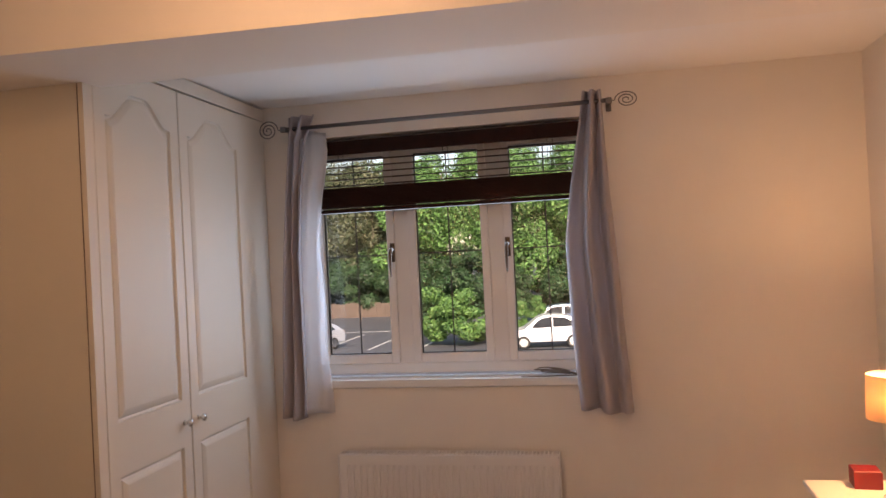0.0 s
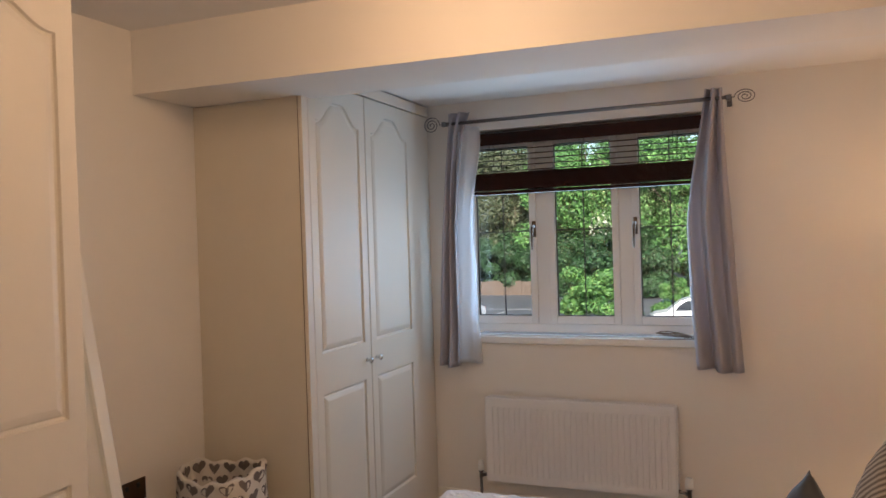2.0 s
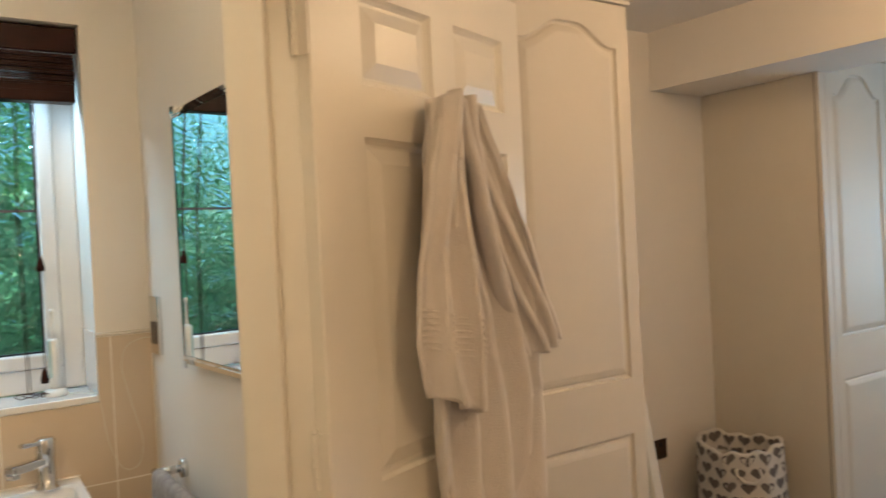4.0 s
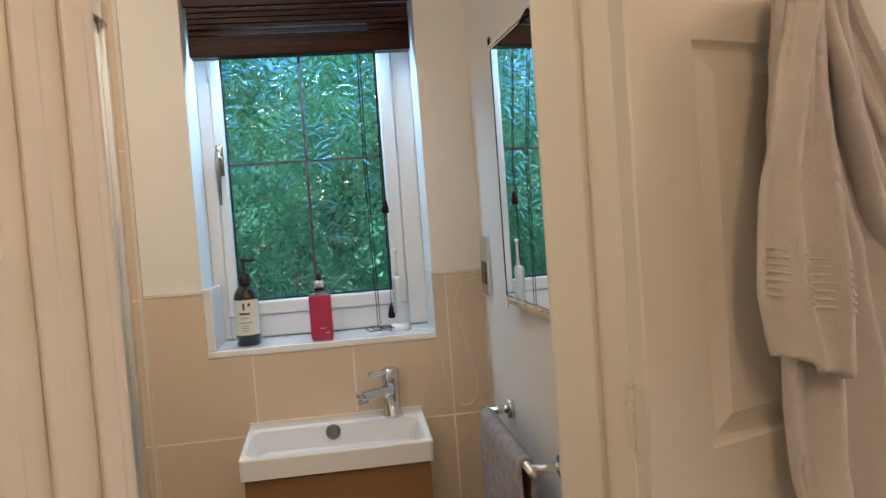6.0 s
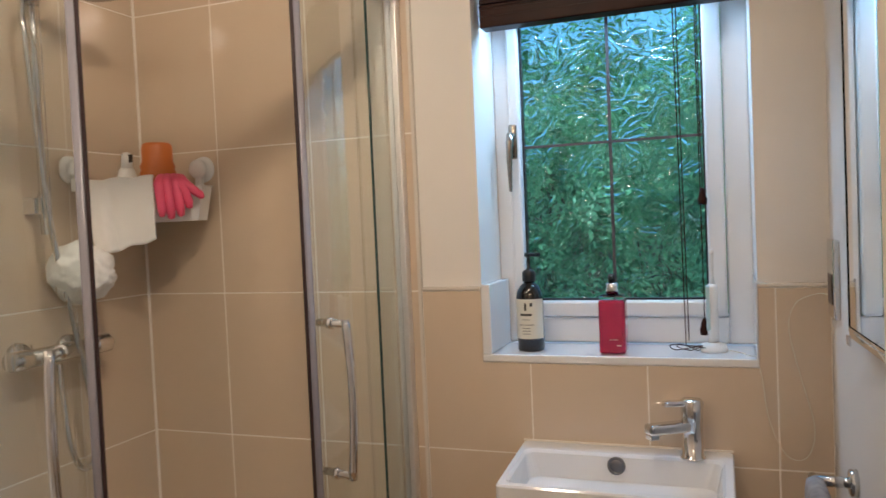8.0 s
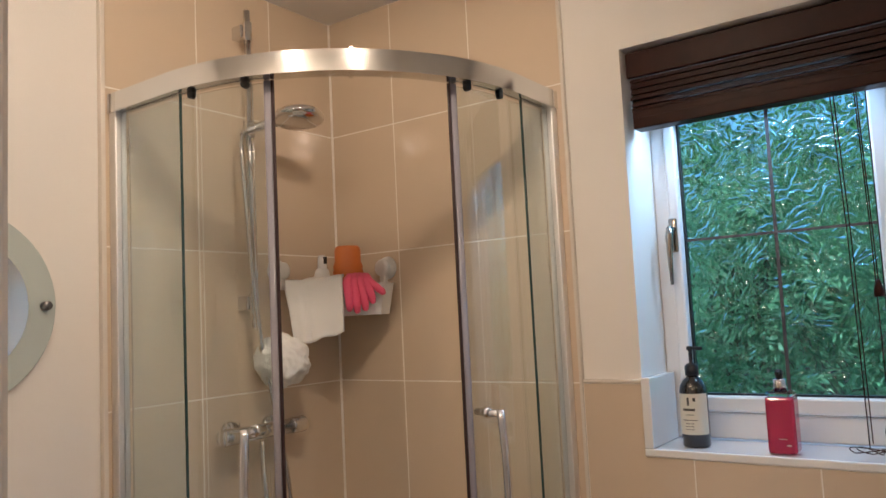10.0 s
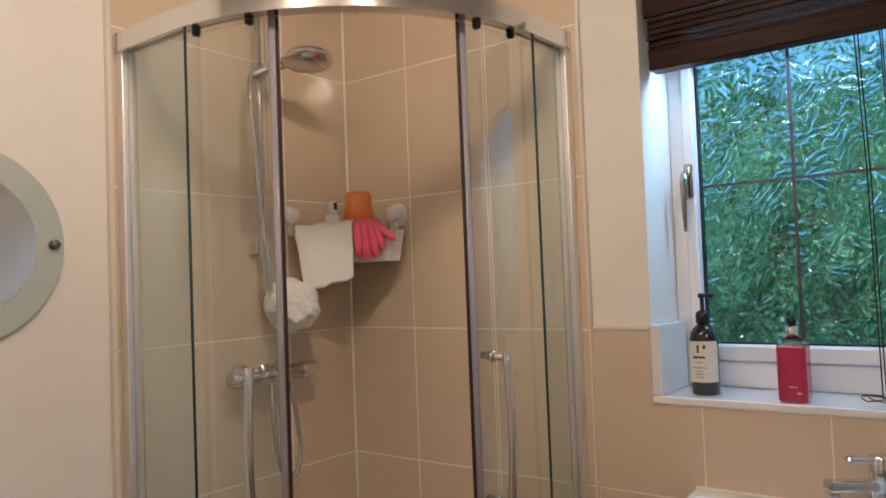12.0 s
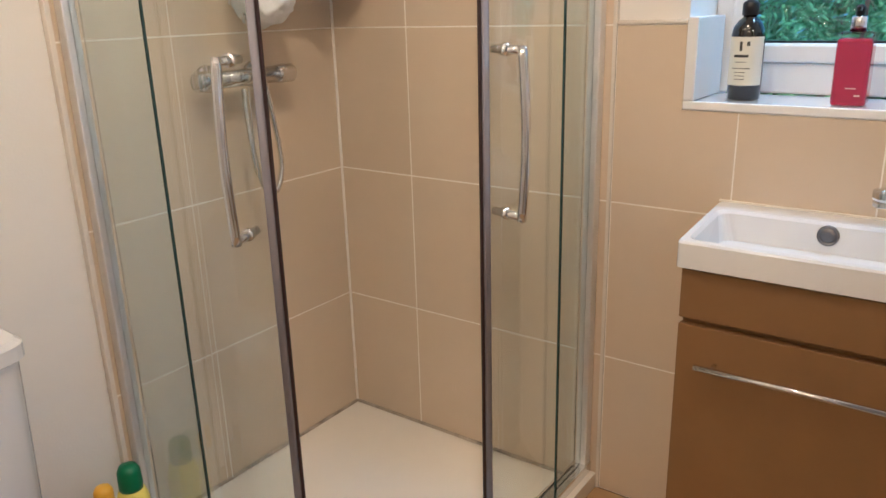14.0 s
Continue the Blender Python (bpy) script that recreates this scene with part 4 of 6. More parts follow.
layers = (
    # long tail behind, hanging to the right
    ([(0, -0.03, 0.05), (0.1, -0.05, 0.08), (0.3, -0.07, 0.15), (0.6, -0.04, 0.25), (0.9, -0.02, 0.27), (1.3, -0.01, 0.28)], 2.3, 0.1, 0.045, 0.030,
     [(0, 0.93), (0.25, 0.90), (0.42, 0.84), (0.5, 0.90), (0.62, 0.92), (0.7, 1.12), (1, 1.16)], 0.1),
    # middle folds
    ([(0, -0.04, 0.05), (0.06, -0.055, 0.065), (0.2, -0.075, 0.11), (0.4, -0.06, 0.19), (0.6, -0.05, 0.235), (0.8, -0.04, 0.22), (1.0, -0.02, 0.2)], 4.2, 0.35, 0.085, 0.034,
     [(0, 0.70), (0.12, 0.86), (0.30, 0.95), (0.42, 0.80), (0.6, 0.82), (0.72, 0.66), (1, 0.58)], 0.05),
    # flap at the left, with the woven border
    ([(0, -0.045, 0.0), (0.06, -0.06, 0.0), (0.15, -0.085, -0.005), (0.3, -0.105, 0.0), (0.45, -0.105, 0.01), (0.6, -0.075, 0.02)], 2.2, 0.62, 0.118, 0.027,
     [(0, 0.545), (0.5, 0.58), (1, 0.60)], 0.0),
    # flap at the right, its corner turned out
    ([(0, 0.0, 0.045), (0.06, 0.0, 0.06), (0.2, 0.03, 0.115), (0.35, 0.08, 0.19), (0.47, 0.14, 0.26), (0.55, 0.17, 0.285)], 3.1, 0.2, 0.105, 0.027,
     [(0, 0.52), (0.5, 0.515), (1, 0.50)], 0.0),
)
for rows_, folds, phase, near, amp, hem, twist in layers:
    c = part("fold", sheet(drape(rows_, folds, phase, near, amp, hem, twist), 60, 70), TOWEL, tw, smooth=True)
    cloth(c, 0.012)
bm = bmesh.new()
lf = drape(*layers[2])
for k in range(7):
    v = 0.70 + 0.021 * k
    tube(bm, [Vector(lf(0.02 + 0.96 * i / 24, v)) + Vector((0, -0.008, 0)) for i in range(25)], 0.0026, 6)
part("woven_border", bm, TOWEL, tw, "raised woven border stripes", smooth=True)

# ---------------------------------------------------------------- ensuite window
wb = thing("window_2", (-2.03, 0, 0), "white plastic window with leaf-textured obscure glass", "window")
wb["kind"] = "structure"
part("window_frame", boxes(((-0.09, E0, EZ0 + 0.02), (0, E0 + 0.038, EZ1)), ((-0.09, E1 - 0.058, EZ0 + 0.02), (0, E1, EZ1)), ((-0.09, E0 + 0.038, EZ0 + 0.02), (0, E1 - 0.058, 1.158)), ((-0.09, E0 + 0.038, 2.03), (0, E1 - 0.058, EZ1)), bevel=0.004), UPVC, wb)
g0, g1 = -0.563, -0.106
sash = part("sash", boxes(((-0.05, E0 + 0.04, 1.16), (0.014, g0, 2.028)), ((-0.05, g1, 1.16), (0.014, E1 - 0.06, 2.028)), ((-0.05, g0, 1.16), (0.014, g1, 1.20)), ((-0.05, g0, 1.985), (0.014, g1, 2.028)), bevel=0.006), UPVC, wb)
part("gasket", boxes(((-0.03, g0, 1.20), (-0.012, g0 + 0.005, 1.985)), ((-0.03, g1 - 0.005, 1.20), (-0.012, g1, 1.985)), ((-0.03, g0 + 0.005, 1.20), (-0.012, g1 - 0.005, 1.205))), BLACK, sash)
pane = part("pane", boxes(((-0.026, g0 + 0.005, 1.205), (-0.020, g1 - 0.005, 1.985))), OBSCURE, sash, "leaf-textured obscure glass")
pane.visible_shadow = False
part("lead_strip", boxes(((-0.0195, -0.338, 1.205), (-0.016, -0.330, 1.985)), ((-0.0195, g0 + 0.005, 1.602), (-0.0155, g1 - 0.005, 1.609))), LEAD, sash, "lead glazing bars")
bm = bmesh.new()
box(bm, (0.014, -0.591, 1.575), (0.024, -0.569, 1.665), 0.004)
tube(bm, [(0.022, -0.580, 1.635), (0.045, -0.580, 1.635), (0.052, -0.581, 1.615), (0.05, -0.583, 1.56), (0.045, -0.584, 1.49)], [0.009, 0.010, 0.010, 0.007, 0.004])
part("casement_handle", bm, BRASS, wb, "dark antique metal casement handle", smooth=True)
part("window_sill", boxes(((0.002, E0 + 0.002, EZ0 + 0.001), (0.186, E1 - 0.002, EZ0 + 0.018)), bevel=0.004), CERAMIC, wb, "white tiled sill")
part("sill_nosing", boxes(((0.187, E0 + 0.001, EZ0 + 0.001), (0.194, E1 - 0.001, EZ0 + 0.0185)), bevel=0.002), WHITEPLASTIC, wb)

bb = thing("venetian_blind", (-1.872, 0, 2.088), "dark wooden blind bunched at the top of the window", "blind")
q0, q1 = E0 + 0.008, E1 - 0.006
part("valance", boxes(((-0.01, q0, -0.066), (0.004, q1, 0.0)), bevel=0.003), DARKWOOD, bb)
part("headrail", boxes(((-0.06, q0, -0.045), (-0.012, q1, 0.0)), bevel=0.002), DARKWOOD, bb)
for k in range(21):
    z = -0.072 - 0.0052 * k
    dx = 0.004 * math.sin(k * 2.1) + (0.006 if k in (9, 10, 15) else 0)
    part("slat", boxes(((-0.055 + dx, q0 + 0.006, z), (-0.008 + dx, q1 - 0.006, z + 0.0036))), DARKWOOD, bb)
part("bottom_rail", boxes(((-0.056, q0 + 0.006, -0.198), (-0.006, q1 - 0.006, -0.142)), bevel=0.003), DARKWOOD, bb)
for y, zb, tog in ((-0.165, -0.99, False), (-0.158, -0.98, False), (-0.118, -0.93, True), (-0.114, -0.62, True)):
    bm = bmesh.new()
    tube(bm, [(-0.12 + (0.1 if not tog else 0.09), y, -0.18), (-0.1, y - 0.001, -0.5), (-0.1, y + (0.001 if tog else 0.004), zb)], 0.0014, 5)
    c = part("cord", bm, DARKWOOD, bb, "thin dark blind cord")
    if tog:
        bm = bmesh.new()
        lathe(bm, [(0, 0), (0.010, 0.0), (0.011, 0.012), (0.006, 0.034), (0.003, 0.04), (0, 0.04)], pose(-0.1, y, zb - 0.035), 12)
        part("toggle", bm, DARKWOOD, c, "dark wooden toggle", smooth=True)

# ---------------------------------------------------------------- basin unit
BF, BL_, BR = -1.578, -0.537, -0.062   # front, and both sides
va = thing("vanity_unit", (BF - 0.012, 0, FE), "light oak vanity unit below the basin", "cabinet")
part("body", boxes(((-0.24, BL_ + 0.012, 0.0), (-0.02, BR - 0.012, 0.734)), bevel=0.001), OAK, va)
d1 = part("top_front", boxes(((-0.019, BL_ + 0.010, 0.636), (0.0, BR - 0.010, 0.735)), bevel=0.0015), OAK, va)
d2 = part("drawer", boxes(((-0.019, BL_ + 0.010, 0.11), (0.0, BR - 0.010, 0.622)), bevel=0.0015), OAK, va)
part("plinth", boxes(((-0.06, BL_ + 0.03, 0.0), (-0.05, BR - 0.03, 0.108))), OAK, va)
bm = bmesh.new()
tube(bm, [(0.028, -0.482, 0.55), (0.028, -0.120, 0.55)], 0.006, 12)
for y in (-0.45, -0.152):
    tube(bm, [(0.0, y, 0.55), (0.028, y, 0.55)], 0.0045, 8)
part("handle", bm, CHROME, d2, "chrome bar handle", smooth=True)

ba = thing("basin", (BF, BL_, FE + 0.737), "small white rectangular ceramic wash basin", "basin")
bw, bd, bh = BR - BL_, 0.262, 0.056
bm = bmesh.new()


def rring(x0, y0, x1, y1, z, r, n=5):
    pts = []
    for cx, cy, a0 in ((x1 - r, y1 - r, 0), (x0 + r, y1 - r, 90), (x0 + r, y0 + r, 180), (x1 - r, y0 + r, 270)):
        for i in range(n + 1):
            a = radians(a0 + 90 * i / n)
            pts.append((cx + r * math.cos(a), cy + r * math.sin(a), z))
    return [bm.verts.new(p) for p in pts]


rings = [rring(-bd + 0.02, 0.02, -0.02, bw - 0.02, 0.0, 0.01), rring(-bd, 0.0, 0.0, bw, 0.004, 0.012), rring(-bd, 0.0, 0.0, bw, bh - 0.004, 0.012), rring(-bd + 0.002, 0.003, -0.003, bw - 0.003, bh, 0.012),
         rring(-bd + 0.050, 0.015, -0.016, bw - 0.018, bh, 0.02), rring(-bd + 0.056, 0.021, -0.022, bw - 0.024, bh - 0.006, 0.022),
         rring(-bd + 0.062, 0.032, -0.032, bw - 0.036, bh - 0.045, 0.03), rring(-bd + 0.10, 0.07, -0.07, bw - 0.07, bh - 0.052, 0.03)]
for p, q in zip(rings, rings[1:]):
    for i in range(len(p)):
        j = (i + 1) % len(p)
        bm.faces.new((p[i], p[j], q[j], q[i]))
bm.faces.new(rings[0]), bm.faces.new(rings[-1])
for v in bm.verts:
    if v.co.z > 0.02:
        v.co.z += 0.020 * -v.co.x / bd
part("bowl", bm, CERAMIC, ba, smooth=False)
bm = bmesh.new()
lathe(bm, [(0, 0.003), (0.006, 0.0032), (0.0125, 0.0035), (0.0135, 0.0022), (0.0150, 0.0022), (0.016, 0.005), (0.0195, 0.005), (0.0205, 0.0), (0.0175, -0.004)], pose(-bd + 0.0585, 0.226, bh - 0.009, 0, 84, 0), 24)
part("overflow_cover", bm, PEWTER, ba, "round metal overflow cover", smooth=True)
part("sealant", boxes(((-bd - 0.0015, 0.0, bh + 0.019), (-bd + 0.004, bw, bh + 0.024)), bevel=0.001), GROUT, ba)

tp = thing("basin_tap", (-1.795, -0.146, FE + 0.737 + bh + 0.016), "chrome mono basin tap with a flat lever", "tap")
tp.scale = (1, 1, 0.89)
bm = bmesh.new()
lathe(bm, [(0, 0), (0.027, 0), (0.027, 0.004), (0.0225, 0.007), (0.0225, 0.09), (0.0235, 0.092), (0.0235, 0.142), (0.021, 0.146), (0, 0.147)], n=28)
part("body", bm, CHROME, tp, smooth=True)
bm = bmesh.new()
box(bm, (0.012, -0.017, 0.068), (0.116, 0.017, 0.094), 0.007)
box(bm, (0.092, -0.012, 0.056), (0.114, 0.012, 0.07), 0.003)
ob = part("spout", bm, CHROME, tp)
ob.matrix_local = pose(0, 0, 0, 0, -2, -52)
bm = bmesh.new()
box(bm, (-0.018, -0.012, 0.129), (0.074, 0.012, 0.143), 0.005)
ob = part("lever", bm, CHROME, tp)
ob.matrix_local = pose(0, 0, 0, 0, -3, -60)


# ---------------------------------------------------------------- bottles on the sill
def bottle(name, place, label, body, material, cap, capmat, turn=0):
    t = thing(name, place, label, "bottle", turn=turn)
    b = bmesh.new()
    lathe(b, body, n=28)
    part("body", b, material, t, smooth=True)
    b = bmesh.new()
    lathe(b, cap, n=20)
    part("cap", b, capmat, t, smooth=True)
    return t


SZ = EZ0 + 0.018
b1 = bottle("pump_bottle", (-1.915, -0.528, SZ), "black pump bottle with a pale label", [(0, 0), (0.030, 0), (0.0335, 0.004), (0.0335, 0.135), (0.031, 0.148), (0.022, 0.162), (0.014, 0.168), (0.0135, 0.176), (0, 0.176)], DARKBOTTLE,
            [(0, 0.172), (0.0165, 0.172), (0.0165, 0.195), (0.012, 0.2), (0.005, 0.203), (0.0045, 0.232), (0.009, 0.234), (0.009, 0.243), (0, 0.244)], BLACK)
bm = bmesh.new()
box(bm, (0.0, -0.006, 0.234), (0.038, 0.006, 0.243), 0.003)
ob = part("nozzle", bm, BLACK, b1)
ob.matrix_local = pose(0, 0, 0, 0, 0, 60)
bm = bmesh.new()
n = 20
va0, va1 = -2.3, 1.4
lo, hi = [], []
for i in range(n + 1):
    a = va0 + (va1 - va0) * i / n
    lo.append(bm.verts.new((0.0339 * math.cos(a), 0.0339 * math.sin(a), 0.032)))
    hi.append(bm.verts.new((0.0339 * math.cos(a), 0.0339 * math.sin(a), 0.130)))
for i in range(n):
    bm.faces.new((lo[i], lo[i + 1], hi[i + 1], hi[i]))
part("label", bm, PAPER, b1, "pale paper label", smooth=True)
bm = bmesh.new()


def on_label(a0, a1, z0, z1, r=0.0342):
    q = [(a0 + (a1 - a0) * i / 6) for i in range(7)]
    l, h = [bm.verts.new((r * math.cos(a), r * math.sin(a), z0)) for a in q], [bm.verts.new((r * math.cos(a), r * math.sin(a), z1)) for a in q]
    for i in range(6):
        bm.faces.new((l[i], l[i + 1], h[i + 1], h[i]))


on_label(-0.20, -0.04, 0.102, 0.121)
on_label(0.22, 0.40, 0.112, 0.121)
on_label(-0.55, 0.35, 0.089, 0.0945)
on_label(-0.62, 0.48, 0.066, 0.0675)
for z in (0.079, 0.058, 0.051, 0.044):
    on_label(-0.40, 0.22, z, z + 0.0013)
part("label_print", bm, INK, b1, "dark printed mark and bars")

b2 = thing("soap_dispenser", (-1.895, -0.322, SZ), "square clear bottle of pink liquid soap", "bottle")
bm = bmesh.new()
box(bm, (-0.026, -0.031, 0.001), (0.026, 0.031, 0.128), 0.006)
b = part("body", bm, PINKSOAP, b2, "pink liquid in clear plastic")
bm = bmesh.new()
box(bm, (-0.024, -0.029, 0.128), (0.024, 0.029, 0.140), 0.005)
part("shoulder", bm, CLEAR, b2)
bm = bmesh.new()
lathe(bm, [(0, 0.138), (0.0145, 0.138), (0.0145, 0.166), (0.012, 0.168), (0, 0.168)], n=20)
part("collar", bm, CHROME, b2, "chrome collar", smooth=True)
bm = bmesh.new()
lathe(bm, [(0, 0.168), (0.008, 0.168), (0.009, 0.182), (0.006, 0.188), (0, 0.189)], n=16)
box(bm, (0, -0.004, 0.178), (0.026, 0.004, 0.186), 0.002)
part("pump", bm, BLACK, b2)
bm = boxes(((0.0262, 0.010, 0.02), (0.0265, 0.020, 0.0225)), ((0.0262, -0.006, 0.034), (0.0265, 0.012, 0.0355)))
part("label_print", bm, PAPER, b2, "small pale printed bars")

tb = thing("electric_toothbrush", (-1.935, -0.098, SZ), "white and pale blue electric toothbrush on its charger", "toothbrush")
bm = bmesh.new()
lathe(bm, [(0, 0), (0.030, 0), (0.031, 0.006), (0.027, 0.018), (0.014, 0.021), (0, 0.021)], n=24)
part("charger", bm, WHITEPLASTIC, tb, smooth=True)
bm = bmesh.new()
lathe(bm, [(0, 0.02), (0.0125, 0.022), (0.0125, 0.12), (0.0135, 0.15), (0.009, 0.158), (0, 0.158)], n=18)
h = part("handle", bm, WHITEPLASTIC, tb, smooth=True)
bm = bmesh.new()
box(bm, (-0.012, -0.0145, 0.05), (0.012, -0.004, 0.155), 0.004)
part("grip", bm, TOOTH, h, "pale blue grip")
bm = bmesh.new()
lathe(bm, [(0, 0.158), (0.0065, 0.158), (0.004, 0.18), (0.0035, 0.225), (0.006, 0.228), (0.006, 0.238), (0, 0.239)], n=12)
part("brush_head", bm, WHITEPLASTIC, tb, smooth=True)
bm = bmesh.new()
tube(bm, bend([(-1.93, -0.075, SZ + 0.006), (-1.90, -0.04, SZ + 0.004), (-1.86, -0.02, SZ + 0.004), (-1.838, -0.010, SZ + 0.005), (-1.830, 0.0, SZ - 0.04), (-1.831, 0.012, 0.96), (-1.831, 0.045, 0.885), (-1.831, 0.085, 0.885), (-1.831, 0.10, 0.95), (-1.831, 0.075, 1.06), (-1.831, 0.055, 1.16), (-1.829, 0.07, 1.215), (-1.822, 0.11, 1.235), (-1.80, 0.128, 1.235)]), 0.0009, 6)
tagged(mesh("charger_cable", bm, PAPER), "thin white cable from sill to shaver socket", "cable")
bm = bmesh.new()
pts = [(-1.925 + 0.012 * math.sin(a * 1.7), -0.15 + 0.055 * math.cos(a) * (1 - a / 22), SZ + 0.004 + 0.012 * abs(math.sin(a * 0.8))) for a in [i * 0.3 for i in range(45)]]
tube(bm, pts, 0.0013, 5)
tagged(mesh("cord_tail", bm, DARKWOOD), "loose dark cord ends lying on the sill", "cord")

# ---------------------------------------------------------------- shaver socket, mirror, towel rail
ss = thing("shaver_socket", (-1.757, BY1, 1.272), "brushed metal shaver socket on the wall", "socket")
part("plate", boxes(((-0.045, -0.012, -0.079), (0.045, 0, 0.079)), bevel=0.003), ALU, ss)
part("insert", boxes(((-0.03, -0.0135, -0.05), (0.03, -0.0122, 0.01)), bevel=0.0005), BRONZE, ss, "dark socket insert")
mi = thing("wall_mirror", (-1.428, BY1 - 0.021, 1.206), "frameless wall mirror with bright glass edges", "mirror", turn=2.8)
part("glass", boxes(((0.012, -0.008, 0.012), (0.418, -0.003, 0.578))), MIRROR, mi)
bm = bmesh.new()
o, i_ = rect(0, 0, 0.43, 0.59), rect(0.02, 0.02, 0.41, 0.57)
a = [bm.verts.new((p[0], -0.004, p[1])) for p in o]
b = [bm.verts.new((p[0], -0.0095, p[1])) for p in i_]
for k in range(4):
    bm.faces.new((a[k], a[(k + 1) % 4], b[(k + 1) % 4], b[k]))
part("bevel", bm, MIRROR, mi, "bevelled mirror edge")
part("backing", boxes(((0.0, -0.0028, 0.0), (0.43, 0.0, 0.59))), FROST, mi)
for u in (0.03, 0.40):
    for v in (-0.002, 0.586):
        part("clip", boxes(((u - 0.012, -0.013, v - 0.006), (u + 0.012, -0.0105, v + 0.01))), CHROME, mi)
rl = thing("towel_rail", (-1.56, BY1, 0.925), "brushed steel towel rail", "towel rail")
bm = bmesh.new()
for x in (0, 0.45):
    tube(bm, [(x, -0.001, 0), (x, -0.07, 0)], 0.010, 14)
    lathe(bm, [(0, 0), (0.024, 0), (0.024, 0.012), (0.02, 0.014), (0, 0.014)], pose(x, 0, 0, 90), 24)
tube(bm, [(-0.02, -0.07, 0), (0.47, -0.07, 0)], 0.009, 14)
part("bar", bm, ALU, rl, smooth=True)
ht = thing("hand_towel", (-1.56, BY1 - 0.07, 0.925), "grey patterned hand towel over the rail", "towel")


def hang(u, v):
    x = 0.02 + 0.40 * u
    s = (v - 0.45) * 0.85
    if abs(s) < 0.022:
        a = s / 0.022 * 1.57
        return (x, 0.014 * math.sin(a) * -1, 0.014 * math.cos(a))
    side = -1 if s > 0 else 1
    return (x, side * (0.014 + 0.006 * math.sin(9 * u + 2) * min(1, (abs(s) - 0.02) * 5)), -(abs(s) - 0.022) + 0.004 * math.sin(5 * u))


cloth(part("cloth", sheet(hang, 24, 60), GREYTOWEL, ht, smooth=True), 0.006)

# ---------------------------------------------------------------- shower enclosure
CX, CY, R = -1.635, -1.40, 0.57
TRAY = FE + 0.03


def quad(off, n=30, a0=0, a1=90, ends=True):
    """The line of the quadrant, from the shower wall round to the window wall."""
    pts = [(CX + R + off, BY0 + 0.002)] if ends else []
    pts += [(CX + (R + off) * math.cos(radians(a0 + (a1 - a0) * i / n)), CY + (R + off) * math.sin(radians(a0 + (a1 - a0) * i / n))) for i in range(n + 1)]
    return pts + ([(BX + 0.002, CY + R + off)] if ends else [])


def band(bm, inner, outer, z0, z1):
    """A strip of wall between two lines."""
    v = [[bm.verts.new((x, y, z)) for x, y in line] for line in (inner, outer) for z in (z0, z1)]
    for a, b in ((v[0], v[1]), (v[2], v[3]), (v[0], v[2]), (v[1], v[3])):
        for i in range(len(a) - 1):
            bm.faces.new((a[i], a[i + 1], b[i + 1], b[i]))
    for k in (0, -1):
        bm.faces.new((v[0][k], v[1][k], v[3][k], v[2][k]))


tray = thing("shower_tray", (0, 0, 0), "white quadrant shower tray", "shower tray")
bm = bmesh.new()
out = quad(0.035)
inn = quad(-0.03)
prism(bm, [(BX + 0.001, BY0 + 0.001)] + out, FE - 0.004, TRAY - 0.045 if TRAY - 0.045 > FE else FE + 0.002)
band(bm, inn, out, FE, TRAY + 0.012)
part("tray", bm, mat("cream_white_tray", (0.86, 0.79, 0.69), 0.3, vary=0.04, scale=5), tray)
bm = bmesh.new()
tube(bm, [(BX + 0.004, CY + 0.5, FE + 0.006), (BX + 0.004, BY0 + 0.004, FE + 0.006), (CX + 0.5, BY0 + 0.004, FE + 0.006)], 0.005, 6)
part("mastic", bm, mat("stained_sealant", (0.42, 0.36, 0.29), 0.8, vary=0.85, scale=22), tray, "mould-stained sealant line")

bm = bmesh.new()
tube(bm, [(BX + 0.002, BY0 + 0.002, FE + 0.01), (BX + 0.002, BY0 + 0.002, BH - 0.002)], 0.0042, 6)
setting("corner_sealant", bm, GROUT, "white sealant bead in the tiled corner")
en = thing("shower_enclosure", (0, 0, 0), "quadrant shower enclosure with sliding curved glass doors", "shower screen")
RZ0, RZ1 = 1.974, 2.022
bm = bmesh.new()
band(bm, quad(-0.022, 120), quad(0.022, 120), RZ0, RZ1)
part("top_rail", bm, ALU, en, "satin aluminium curved rail")
bm = bmesh.new()
band(bm, quad(-0.02), quad(0.02), TRAY + 0.013, TRAY + 0.043)
part("bottom_rail", bm, ALU, en)
part("wall_post", boxes(((CX + R - 0.017, BY0, TRAY + 0.012), (CX + R + 0.017, BY0 + 0.03, RZ1)), bevel=0.003), POST, en)
part("wall_post", boxes(((BX, CY + R - 0.017, TRAY + 0.012), (BX + 0.03, CY + R + 0.017, RZ1)), bevel=0.003), POST, en)
part("rail_joint", boxes(((CX + R * 0.7071 - 0.004, CY + R * 0.7071 - 0.03, RZ0 - 0.002), (CX + R * 0.7071 + 0.004, CY + R * 0.7071 + 0.03, RZ1 + 0.002))), ALU, en).matrix_local = Matrix.Translation((CX + R * 0.7071, CY + R * 0.7071, 0)) @ pose(0, 0, 0, 0, 0, -45) @ Matrix.Translation((-CX - R * 0.7071, -CY - R * 0.7071, 0))
GZ0, GZ1 = TRAY + 0.045, RZ0 - 0.002
EDGE = mat("green_glass_edge", (0.025, 0.06, 0.055), 0.15, vary=0.1, coat=0.4)
SEAL = mat("dark_seal", (0.03, 0.012, 0.012), 0.5)
SEALC = mat("clear_plastic_seal", (0.44, 0.42, 0.48), 0.25, vary=0.02)
